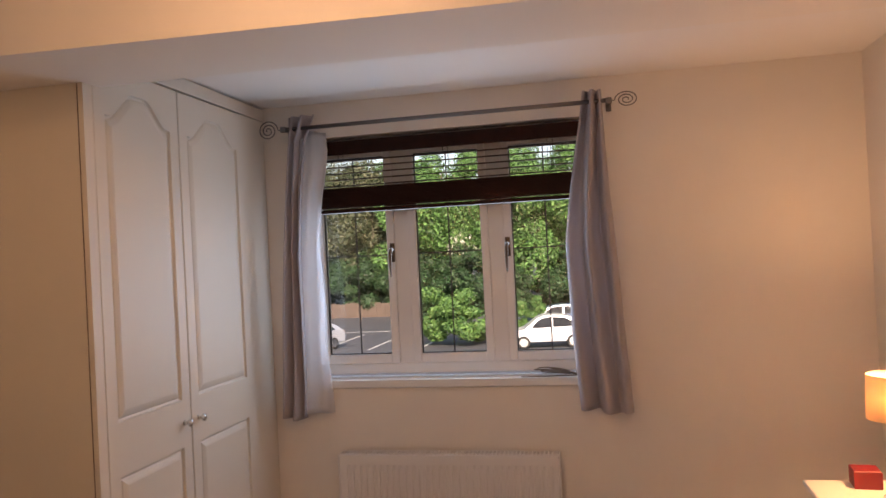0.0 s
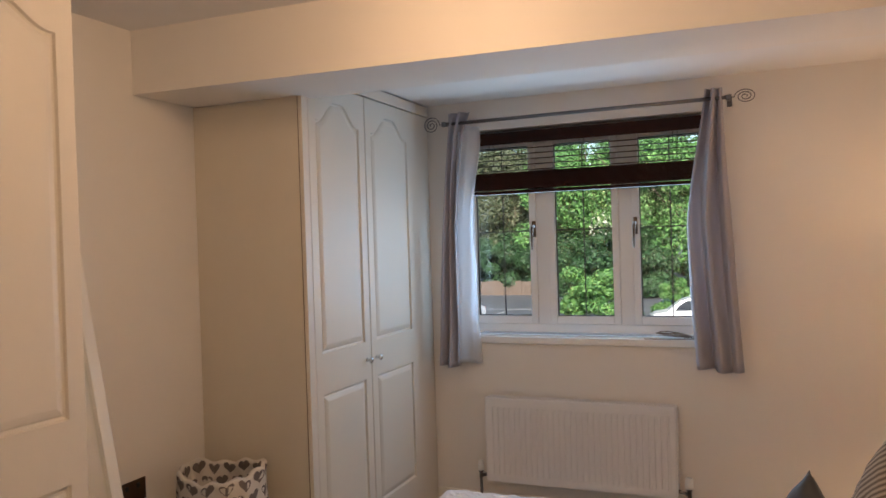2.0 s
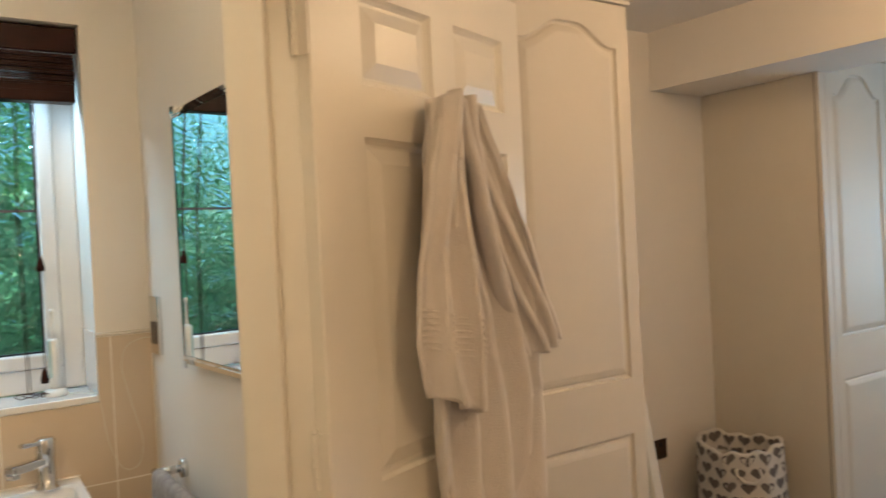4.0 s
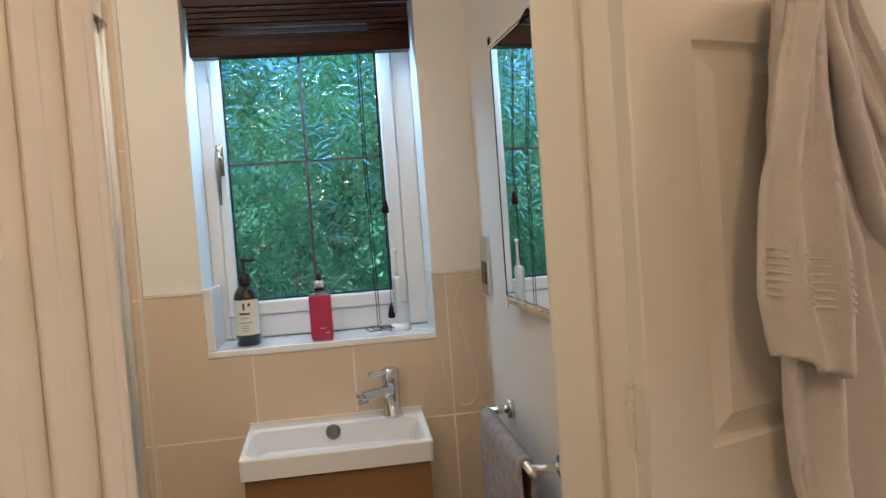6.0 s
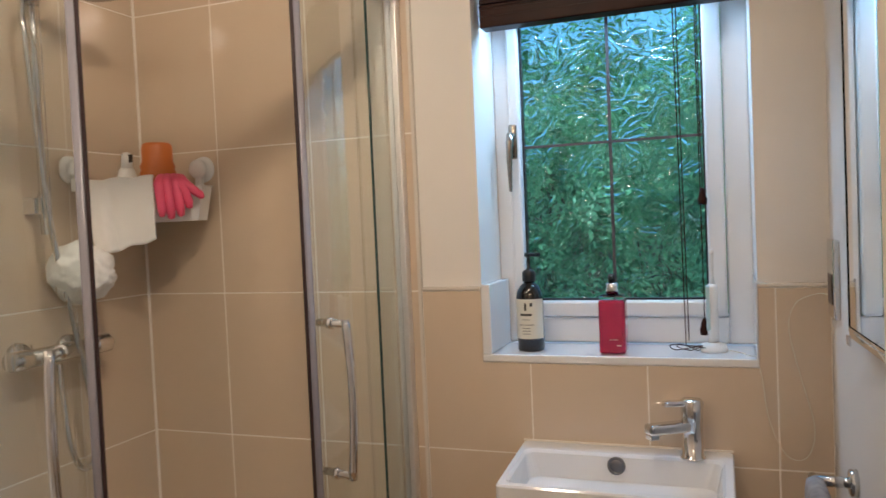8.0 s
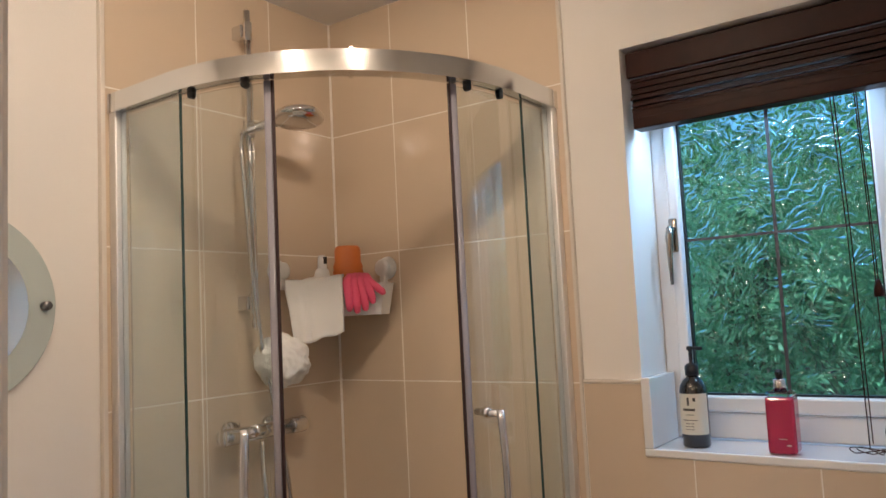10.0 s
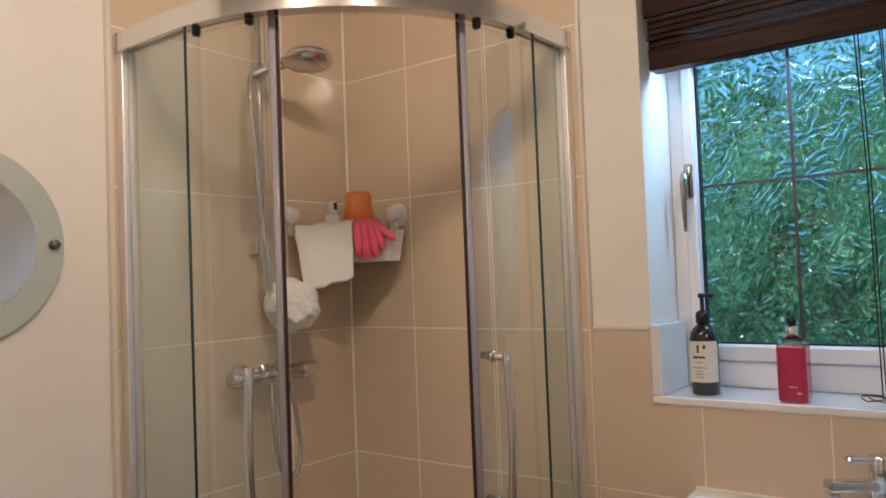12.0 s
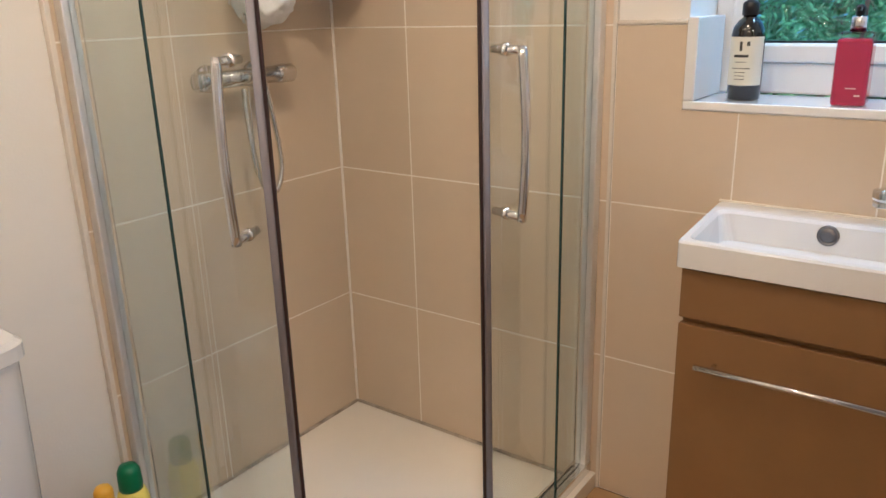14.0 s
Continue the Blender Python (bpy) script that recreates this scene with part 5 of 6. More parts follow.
shader(SEALC).inputs["Transmission Weight"].default_value = 0.35
for line, end in (([(CX + R, BY0 + 0.03), (CX + R, -1.372)], (CX + R, -1.372)), ([(-1.675, CY + R), (BX + 0.03, CY + R)], (-1.675, CY + R))):
    (x0, y0), (x1, y1) = line
    dx, dy = (0.003, 0) if x0 == x1 else (0, 0.003)
    bm = bmesh.new()
    band(bm, [(x0 - dx, y0 - dy), (x1 - dx, y1 - dy)], [(x0 + dx, y0 + dy), (x1 + dx, y1 + dy)], GZ0, GZ1)
    p = part("fixed_panel", bm, SCREEN, en, "fixed glass side panel")
    p.visible_shadow = False
    part("glass_edge", boxes(((end[0] - 0.0022, end[1] - 0.0022, GZ0), (end[0] + 0.0022, end[1] + 0.0022, GZ1))), EDGE, p, "dark green glass edge")


def curved_door(a0, a1, edge, straight):
    off = -0.019
    line = quad(off, 14, a0, a1, False)
    if straight:
        line = [(CX + R + off, CY - 0.20)] + line if edge == a1 else line + [(CX - 0.17, CY + R + off)]
    grow = lambda d: [((x - CX) * (1 + d / R) + CX, (y - CY) * (1 + d / R) + CY) for x, y in line]
    bm = bmesh.new()
    band(bm, grow(-0.003), grow(0.003), GZ0 + 0.005, GZ1 - 0.004)
    d = part("door", bm, SCREEN, en, "curved sliding glass door")
    d.visible_shadow = False
    a = radians(edge)
    s = 1 if edge == a1 else -1
    bm = bmesh.new()
    seal = [(CX + (R + off) * math.cos(a + s * k), CY + (R + off) * math.sin(a + s * k)) for k in (-0.012, -0.003, 0.006, 0.014)]
    band(bm, [((x - CX) * 0.991 + CX, (y - CY) * 0.991 + CY) for x, y in seal], [((x - CX) * 1.009 + CX, (y - CY) * 1.009 + CY) for x, y in seal], GZ0, GZ1)
    part("seal", bm, SEALC, d, "clear plastic edge seal", smooth=True)
    bm = bmesh.new()
    a2 = a + s * 0.022
    tube(bm, [(CX + (R + off) * math.cos(a2), CY + (R + off) * math.sin(a2), z) for z in (GZ0, GZ1)], 0.004, 8)
    part("magnet_strip", bm, SEAL, d, "dark magnetic strip")
    ah = a - s * 0.085
    bm = bmesh.new()
    pts = []
    z0, z1 = 0.884, 1.223
    for i in range(17):
        k = i / 16
        rr = R + off + 0.050 + 0.011 * math.sin(math.pi * k)
        pts.append((CX + rr * math.cos(ah), CY + rr * math.sin(ah), z0 + (z1 - z0) * k))
    tube(bm, pts, 0.0095, 14)
    for z in (z0 + 0.008, z1 - 0.008):
        tube(bm, [(CX + (R + off + k) * math.cos(ah), CY + (R + off + k) * math.sin(ah), z) for k in (-0.03, 0.0, 0.052)], 0.0085, 12)
        tube(bm, [(CX + (R + off + k) * math.cos(ah), CY + (R + off + k) * math.sin(ah), z) for k in (0.003, 0.012)], 0.013, 14)
    part("handle", bm, CHROME, d, "bowed chrome door handle", smooth=True)
    for ar in ((a0 * 0.8 + a1 * 0.2), (a0 * 0.2 + a1 * 0.8)):
        ar = radians(ar)
        bm = bmesh.new()
        lathe(bm, [(0, 0), (0.009, 0.0), (0.009, 0.012), (0, 0.013)], pose(CX + (R + off) * math.cos(ar), CY + (R + off) * math.sin(ar), GZ1 - 0.004, 90, 0, math.degrees(ar) + 90), 12)
        part("roller", bm, BLACK, d)


curved_door(0, 25.6, 25.6, True)
curved_door(70.4, 90, 70.4, True)

# ---------------------------------------------------------------- shower fittings
rs = thing("shower_riser", (-1.447, BY0, 0), "chrome shower riser rail with head and hose", "shower")
bm = bmesh.new()
tube(bm, [(0, 0.052, 1.43), (0, 0.052, 2.345)], 0.0095, 14)
part("rail", bm, CHROME, rs, smooth=True)
for z in (1.50, 2.285):
    bm = bmesh.new()
    box(bm, (-0.016, 0.001, z - 0.02), (0.016, 0.045, z + 0.02), 0.004)
    lathe(bm, [(0, 0), (0.0135, 0), (0.0135, 0.055), (0, 0.055)], pose(0, 0.052, z - 0.03), 14)
    part("bracket", bm, CHROME, rs)
bm = bmesh.new()
lathe(bm, [(0, -0.022), (0.017, -0.022), (0.017, 0.022), (0, 0.022)], pose(0, 0.052, 1.995), 16)
tube(bm, [(0.0, 0.052, 1.995), (0.008, 0.075, 1.993), (0.012, 0.098, 1.99)], 0.012, 12)
part("slider", bm, CHROME, rs, smooth=True)
bm = bmesh.new()
tube(bm, [(0.045, 0.075, 1.97), (0.03, 0.085, 1.98), (0.0, 0.115, 1.997), (-0.02, 0.16, 2.005)], [0.010, 0.012, 0.013, 0.016], 14)
lathe(bm, [(0, 0.028), (0.035, 0.024), (0.065, 0.011), (0.071, 0.002), (0.071, -0.004), (0.062, -0.010), (0, -0.012)], pose(-0.035, 0.215, 2.003, 8, -6, 0), 32)
part("shower_head", bm, CHROME, rs, "round chrome shower head", smooth=True)
bm = bmesh.new()
hose = []
ctl = [(0.045, 0.075, 1.97), (0.062, 0.09, 1.92), (0.056, 0.095, 1.8), (0.045, 0.10, 1.6), (0.02, 0.10, 1.4), (-0.02, 0.10, 1.22), (-0.05, 0.105, 1.05), (-0.06, 0.11, 0.93), (-0.035, 0.115, 0.87), (0.0, 0.115, 0.875), (0.02, 0.11, 0.94), (0.015, 0.09, 1.05), (0.005, 0.075, 1.12)]
for i in range(len(ctl) - 1):
    p = [Vector(ctl[max(0, min(len(ctl) - 1, i + k))]) for k in (-1, 0, 1, 2)]
    for j in range(26):
        t = j / 26
        hose.append(0.5 * (2 * p[1] + (p[2] - p[0]) * t + (2 * p[0] - 5 * p[1] + 4 * p[2] - p[3]) * t * t + (3 * p[1] - p[0] - 3 * p[2] + p[3]) * t ** 3))
tube(bm, hose, [0.0078 if i % 2 else 0.0064 for i in range(len(hose))], 8)
part("hose", bm, CHROME, rs, "ribbed metal hose", smooth=True)
vv = thing("shower_valve", (-1.465, BY0, 1.145), "chrome thermostatic bar shower valve", "shower valve")
bm = bmesh.new()
tube(bm, [(0.09, 0.062, 0), (-0.09, 0.062, 0)], 0.021, 20)
part("body", bm, CHROME, vv, smooth=True)
for s in (-1, 1):
    bm = bmesh.new()
    lathe(bm, [(0, 0), (0.021, 0), (0.0235, 0.006), (0.0235, 0.05), (0.020, 0.056), (0, 0.057)], pose(s * 0.092, 0.062, 0, 0, s * 90, 0), 20)
    part("knob", bm, CHROME, vv, smooth=True)
    bm = bmesh.new()
    lathe(bm, [(0, 0), (0.033, 0), (0.031, 0.012), (0.015, 0.016), (0.013, 0.06), (0, 0.06)], pose(s * 0.072, 0.0, 0, -90), 24)
    part("wall_flange", bm, CHROME, vv, smooth=True)

# corner caddy and what is in it
cd = thing("corner_caddy", (BX, BY0, 1.452), "white plastic corner caddy on suction cups", "shelf")


def caddy_ring(z, k, d):
    base = [(0.03, 0.03), (0.265, 0.035), (0.275, 0.09), (0.225, 0.15), (0.15, 0.225), (0.09, 0.275), (0.035, 0.265)]
    c = (0.13, 0.13)
    return [bm.verts.new((c[0] + (x - c[0]) * k - d, c[1] + (y - c[1]) * k - d, z)) for x, y in base]


bm = bmesh.new()
rr = [caddy_ring(0, 0.90, 0), caddy_ring(0.09, 1.0, 0), caddy_ring(0.093, 1.03, 0), caddy_ring(0.093, 0.96, 0), caddy_ring(0.008, 0.86, 0)]
for p, q in zip(rr, rr[1:]):
    for i in range(7):
        bm.faces.new((p[i], p[(i + 1) % 7], q[(i + 1) % 7], q[i]))
bm.faces.new(rr[0]), bm.faces.new(rr[-1])
part("tray", bm, WHITEPLASTIC, cd)
for px, py, rz in ((0.262, 0.0, 0), (0.0, 0.215, -90)):
    bm = bmesh.new()
    m = pose(px, py, 0.142, -90, 0, rz)
    lathe(bm, [(0, 0), (0.036, 0.001), (0.034, 0.008), (0.018, 0.016), (0.026, 0.02), (0.026, 0.032), (0.018, 0.036), (0, 0.037)], m, 26)
    if rz == 0:
        box(bm, (px - 0.01, 0.012, 0.085), (px + 0.01, 0.03, 0.13), 0.003)
    else:
        box(bm, (0.012, py - 0.01, 0.085), (0.03, py + 0.01, 0.13), 0.003)
    part("suction_cup", bm, WHITEPLASTIC, cd, smooth=True)
wt = thing("face_towel", (BX, BY0, 1.546), "white face towel hung over the caddy", "towel")


def ft(u, v):
    a, b = Vector((0.288, 0.065)), Vector((0.186, 0.199))
    down = max(0.0, (v - 0.22) / 0.78)
    w = u + (1 - u) * 0.17 * down
    p = a + (b - a) * w
    nrm = Vector((b.y - a.y, -(b.x - a.x))).normalized()
    s = (v - 0.22) * (0.25 - 0.03 * u)
    if s < 0:
        o, z = s * 0.6, 0.012
    elif s < 0.02:
        o, z = 0.012 * math.sin(s / 0.02 * 1.57), 0.012 * math.cos(s / 0.02 * 1.57)
    else:
        o, z = 0.014 + 0.010 * (s - 0.02) / 0.18 + 0.012 * math.exp(-((u - 0.22) / 0.07) ** 2) * down - 0.008 * math.exp(-((u - 0.36) / 0.06) ** 2) * down + 0.006 * math.sin(5 * u + 1) * down, -(s - 0.02) * (1.0 + 0.10 * u * 0)
    q = p + nrm * o
    return (q.x, q.y, z + 0.010 * u + 0.003 * math.sin(14 * u + 6 * v))


cloth(part("cloth", sheet(ft, 24, 30), WHITETOWEL, wt, smooth=True), 0.007)
gl = thing("rubber_glove", (BX + 0.148, BY0 + 0.228, 1.545), "pink rubber glove hanging over the caddy rim", "glove", turn=45)
bm = bmesh.new()
# x points out over the rim, y along it
for y, end, lean, r in ((-0.036, -0.082, 0.004, 0.0125), (-0.016, -0.088, 0.006, 0.0135), (0.004, -0.082, 0.010, 0.0135), (0.020, -0.062, 0.016, 0.0125), (0.028, -0.036, 0.040, 0.0115)):
    y0 = y * 0.75
    tube(bm, [(-0.045, y0 * 0.7, -0.012), (-0.022, y0 * 0.8, 0.010), (0.002, y0, 0.016), (0.020, y, 0.002), (0.026, y + lean * 0.5, end * 0.4), (0.026, y + lean * 0.9, end * 0.75), (0.023, y + lean, end * 0.95), (0.022, y + lean, end)],
         [r * 1.1, r * 1.15, r * 1.2, r * 1.15, r, r * 0.9, r * 0.7, r * 0.3], 10)
part("glove", bm, PINK, gl, smooth=True)
cz = 1.461
ob_ = thing("shampoo_bottle", (BX + 0.115, BY0 + 0.155, cz), "orange ribbed plastic bottle in the caddy", "bottle", turn=-45)
bm = bmesh.new()
prof = [(0, 0), (0.050, 0), (0.054, 0.01)] + [(0.054 - 0.010 * k / 16 - (0.003 if k % 2 else 0), 0.02 + 0.0085 * k) for k in range(15)] + [(0.041, 0.150), (0.0395, 0.154), (0.0395, 0.188), (0.037, 0.197), (0.031, 0.202), (0, 0.203)]
lathe(bm, prof, Matrix.Diagonal((1, 0.65, 1, 1)), 28)
part("body", bm, ORANGE, ob_, smooth=True)
wb_ = bottle("lotion_bottle", (BX + 0.165, BY0 + 0.085, cz), "white lotion bottle with a dark cap", [(0, 0), (0.026, 0), (0.028, 0.01), (0.028, 0.10), (0.02, 0.13), (0.012, 0.14), (0, 0.14)], WHITEPLASTIC,
             [(0, 0.138), (0.014, 0.138), (0.013, 0.168), (0.008, 0.176), (0, 0.177)], WHITEPLASTIC)
bm = boxes(((-0.008, -0.0135, 0.15), (0.006, 0.0135, 0.172)), bevel=0.002)
part("dark_clip", bm, BLACK, wb_, "dark blue clip")
wb_.matrix_world = pose(BX + 0.175, BY0 + 0.10, cz, -8, 6, 0)
pf = thing("bath_puff", (-1.50, BY0 + 0.10, 1.335), "white nylon net bath puff hanging on the rail", "bath puff")
bm = bmesh.new()
bmesh.ops.create_icosphere(bm, subdivisions=5, radius=0.075)
for v in bm.verts:
    q = noise.fractal(v.co * 26, 0.8, 2.0, 3)
    v.co *= 1 + 0.13 * q + 0.02 * math.sin(90 * v.co.x + 40 * noise.noise(v.co * 16))
part("net", bm, NET, pf, smooth=True)

# ---------------------------------------------------------------- round mirror, toilet, bottles, fan
rm = thing("round_mirror", (-0.70, BY0 - 0.006, 1.504), "round mirror with a frosted glass border", "mirror")
bm = bmesh.new()
lathe(bm, [(0, 0.004), (0.212, 0.004), (0.214, 0.007), (0.212, 0.010), (0, 0.010)], pose(0, 0, 0, -90), 72)
part("border", bm, FROST, rm, "frosted green glass border", smooth=False)
bm = bmesh.new()
lathe(bm, [(0, 0.0125), (0.152, 0.0125), (0.152, 0.0105)], pose(0, 0, 0, -90), 64)
part("glass", bm, MIRROR, rm)
for a in (0, 90, 180, 270):
    bm = bmesh.new()
    lathe(bm, [(0, 0.0105), (0.0105, 0.0105), (0.0105, 0.026), (0.009, 0.028), (0, 0.028)], pose(0.188 * math.cos(radians(a)), 0, 0.188 * math.sin(radians(a)), -90), 16)
    part("fixing_stud", bm, PEWTER, rm, "dark metal stud", smooth=True)
wc = thing("toilet", (-0.585, BY0, FE), "white close-coupled toilet against the wall", "toilet")
bm = bmesh.new()


def oring(cx, cy, rx, ry, z, n=32, p=2.0):
    out = []
    for i in range(n):
        a = 2 * math.pi * i / n
        c, s = math.cos(a), math.sin(a)
        out.append(bm.verts.new((cx + rx * abs(c) ** (2 / p) * (1 if c > 0 else -1), cy + ry * abs(s) ** (2 / p) * (1 if s > 0 else -1), z)))
    return out


def loft(rings):
    for p, q in zip(rings, rings[1:]):
        for i in range(len(p)):
            bm.faces.new((p[i], p[(i + 1) % len(p)], q[(i + 1) % len(p)], q[i]))
    bm.faces.new(rings[0]), bm.faces.new(rings[-1])


loft([oring(0, 0.095, 0.175, 0.085, 0.30, p=5), oring(0, 0.097, 0.192, 0.09, 0.33, p=5), oring(0, 0.10, 0.20, 0.095, 0.62, p=5), oring(0, 0.10, 0.202, 0.096, 0.630, p=5)])
part("cistern", bm, CERAMIC, wc, smooth=True)
bm = bmesh.new()
loft([oring(0, 0.10, 0.204, 0.098, 0.632, p=5), oring(0, 0.10, 0.211, 0.104, 0.636, p=5), oring(0, 0.10, 0.211, 0.104, 0.663, p=5), oring(0, 0.10, 0.200, 0.094, 0.672, p=5)])
part("cistern_lid", bm, CERAMIC, wc)
bm = bmesh.new()
loft([oring(0.03, 0.28, 0.11, 0.20, 0.0), oring(0.03, 0.28, 0.10, 0.19, 0.08), oring(0.03, 0.30, 0.12, 0.20, 0.22), oring(0.03, 0.32, 0.16, 0.19, 0.33), oring(0.03, 0.32, 0.165, 0.195, 0.35)])
part("pan", bm, CERAMIC, wc, smooth=True)
bm = bmesh.new()
loft([oring(0.03, 0.32, 0.165, 0.195, 0.352), oring(0.03, 0.32, 0.17, 0.20, 0.36), oring(0.03, 0.32, 0.165, 0.195, 0.38), oring(0.03, 0.32, 0.13, 0.16, 0.386)])
part("seat", bm, WHITEPLASTIC, wc)
bottle("cleaner_bottle", (-0.995, BY0 + 0.075, FE), "yellow bottle with a green cap on the floor", [(0, 0), (0.034, 0), (0.037, 0.006), (0.037, 0.16), (0.03, 0.185), (0.024, 0.19), (0, 0.19)], YELLOW,
       [(0, 0.19), (0.026, 0.19), (0.027, 0.20), (0.026, 0.235), (0.02, 0.248), (0, 0.25)], GREEN)
bottle("spray_bottle", (-0.925, BY0 + 0.085, FE), "white bottle with an amber cap on the floor", [(0, 0), (0.032, 0), (0.035, 0.006), (0.034, 0.15), (0.024, 0.185), (0.02, 0.19), (0, 0.19)], WHITEPLASTIC,
       [(0, 0.19), (0.021, 0.19), (0.021, 0.225), (0.016, 0.236), (0, 0.237)], AMBERCAP)
fn = thing("extractor_fan", (-1.748, -0.915, BH), "white square extractor fan on the ceiling", "fan", turn=0)
part("housing", boxes(((-0.09, -0.09, -0.075), (0.09, 0.09, 0.0)), bevel=0.010), WHITEPLASTIC, fn)
bm = bmesh.new()
for r in (0.052, 0.040, 0.028):
    tube(bm, [(r * math.cos(a), r * math.sin(a), -0.0765) for a in [2 * math.pi * i / 32 for i in range(33)]], 0.0035, 6)
part("grille_ring", bm, FROST, fn, "round ribbed grille")

# ---------------------------------------------------------------- wall tiles, floor planks
TH = 0.3975
ROWZ = [1.2475 + TH * k for k in range(-3, 3)]


def tile_mesh(w, h, l=0.0015, r=0.0015):
    bm = bmesh.new()
    box(bm, (l, 0.0, 0.0015), (w - r, 0.006, h - 0.0015), 0.001 if l and r else 0.0, segs=1)
    me = bpy.data.meshes.new("tile")
    bm.to_mesh(me)
    bm.free()
    me.materials.append(TILE)
    return me


made = {}


def tile(parent, w, h, m, l=0.0015, r=0.0015):
    key = (round(w, 4), round(h, 4), l, r)
    if key not in made:
        made[key] = tile_mesh(w, h, l, r)
    ob = new("tile", made[key])
    ob.parent = parent
    ob.matrix_world = m


wall_w, wall_s = bpy.data.objects["wall_ensuite_window"], bpy.data.objects["wall_ensuite_shower"]
part("grout", boxes(((BX - 0.0099, BY0 + 0.0005, FE), (BX - 0.0006, -0.795, BH - 0.001)), ((BX - 0.0099, -0.786, FE), (BX - 0.0006, E0, 1.2475)), ((BX - 0.0099, E1, FE), (BX - 0.0006, BY1 - 0.0005, 1.2475)), ((BX - 0.0099, E0, FE), (BX - 0.0006, E1, EZ0))), GROUT, wall_w)
part("grout", boxes(((BX + 0.0005, BY0 - 0.0099, FE), (-1.036, BY0 - 0.0006, BH - 0.001))), GROUT, wall_s)
for z in ROWZ:
    zt = min(z + TH, BH)
    zb = max(z, FE)
    for y0, y1 in ((BY0, -1.378), (-1.378, -1.086), (-1.086, -0.795)):
        tile(wall_w, y1 - y0, zt - zb, pose(BX, y0, zb, 0, 0, 90))
    for x0, x1 in ((BX, -1.577), (-1.577, -1.31), (-1.31, -1.038)):
        tile(wall_s, x1 - x0, zt - zb, pose(x1, BY0, zb, 0, 0, 180))
    if z < 1.2:
        for y0, y1 in ((-0.786, -0.514), (-0.514, -0.241), (-0.241, 0.031), (0.031, 0.139)):
            if zt > 1.1:
                # the top row runs round the window opening
                a, b = max(y0, E0), min(y1, E1)
                if y0 < E0:
                    tile(wall_w, E0 - y0, zt - zb, pose(BX, y0, zb, 0, 0, 90), r=0.0)
                if y1 > E1:
                    tile(wall_w, y1 - max(y0, E1), zt - zb, pose(BX, max(y0, E1), zb, 0, 0, 90), l=0.0 if y0 < E1 else 0.0015)
                if b > a:
                    tile(wall_w, b - a, EZ0 - zb, pose(BX, a, zb, 0, 0, 90), 0.0 if y0 < E0 else 0.0015, 0.0 if y1 > E1 else 0.0015)
            else:
                tile(wall_w, y1 - y0, zt - zb, pose(BX, y0, zb, 0, 0, 90))
BULL = mat("cream_tile_trim", (0.70, 0.64, 0.56), 0.25, vary=0.03)
setting("tile_trim", boxes(((BX - 0.0098, -0.786, 1.248), (BX + 0.003, E0, 1.257)), ((BX - 0.0098, E1, 1.248), (BX + 0.003, BY1, 1.257)), bevel=0.0025), BULL, "cream tile edging")
setting("reveal_tiles", boxes(((BX - 0.18, E0 + 0.0005, EZ0 + 0.019), (BX + 0.003, E0 + 0.024, 1.262)), ((BX - 0.18, E1 - 0.004, EZ0 + 0.019), (BX + 0.003, E1 - 0.0005, 1.262)), bevel=0.003), CERAMIC, "white glazed tiles lining the window reveal")
setting("shower_edge_trim", boxes(((BX - 0.0098, -0.795, FE), (BX + 0.006, -0.786, BH - 0.001)), ((-1.036, BY0 - 0.0098, FE), (-1.024, BY0 + 0.008, BH - 0.001)), bevel=0.002), BULL, "cream vertical tile edging")
floor_e = bpy.data.objects["floor_ensuite"]
PL = mat("oak_floor_plank", (0.40, 0.25, 0.12), 0.42, vary=0.3, scale=16, bump=0.06, bump_scale=40, island=0.12)
pm = bmesh.new()
box(pm, (0.0, 0.0, 0.0), (0.118, 0.398, 0.0055), 0.0008, segs=1)
pme = bpy.data.meshes.new("plank")
pm.to_mesh(pme)
pm.free()
pme.materials.append(PL)
for i in range(15):
    for j in range(6):
        x, y = -1.838 + 0.12 * i, -1.638 + 0.4 * j - (0.2 if i % 2 else 0)
        spans = [(y, y + 0.398)] if x + y + 0.516 < -0.60 else [(y, y + 0.198), (y + 0.2, y + 0.398)]
        for a, b in spans:
            a, b = max(a, -1.638), min(b, 0.138)
            if b - a < 0.05 or x + 0.118 + b > -0.60 or x + 0.118 > 0.018 or (x < -1.03 and b - 0.2 < -0.85):
                continue
            ob = new("plank", pme)
            ob.parent = floor_e
            ob.matrix_world = pose(x, a, FE - 0.0058) @ Matrix.Diagonal((1, (b - a) / 0.398, 1, 1))


# ---------------------------------------------------------------- outside: car park, cars, trees
GZ = -2.9
for x0, y0 in ((-16.5, 36.0), (-13.9, 36.0), (-11.3, 36.0), (-8.7, 36.0)):
    bm = bmesh.new()
    box(bm, (x0, y0, GZ + 0.004), (x0 + 0.12, y0 + 7.5, GZ + 0.008))
    setting("parking_line", bm, LINE, "white painted parking line")
bm = bmesh.new()
box(bm, (-26, 45.0, GZ + 0.004), (6, 45.15, GZ + 0.008))
setting("parking_line", bm, LINE, "white painted parking line")
fence = thing("fence", (-30, 56.5, GZ), "weathered brown board fence behind the car park", "fence")
for i in range(130):
    bm = bmesh.new()
    box(bm, (i * 0.36, 0, 0), (i * 0.36 + 0.345, 0.03, 1.1 + 0.05 * math.sin(i * 1.3)))
    part("board", bm, BROWNWALL, fence)
bm = bmesh.new()
box(bm, (-60, 57.6, GZ), (70, 75, GZ + 0.6), 0.2)
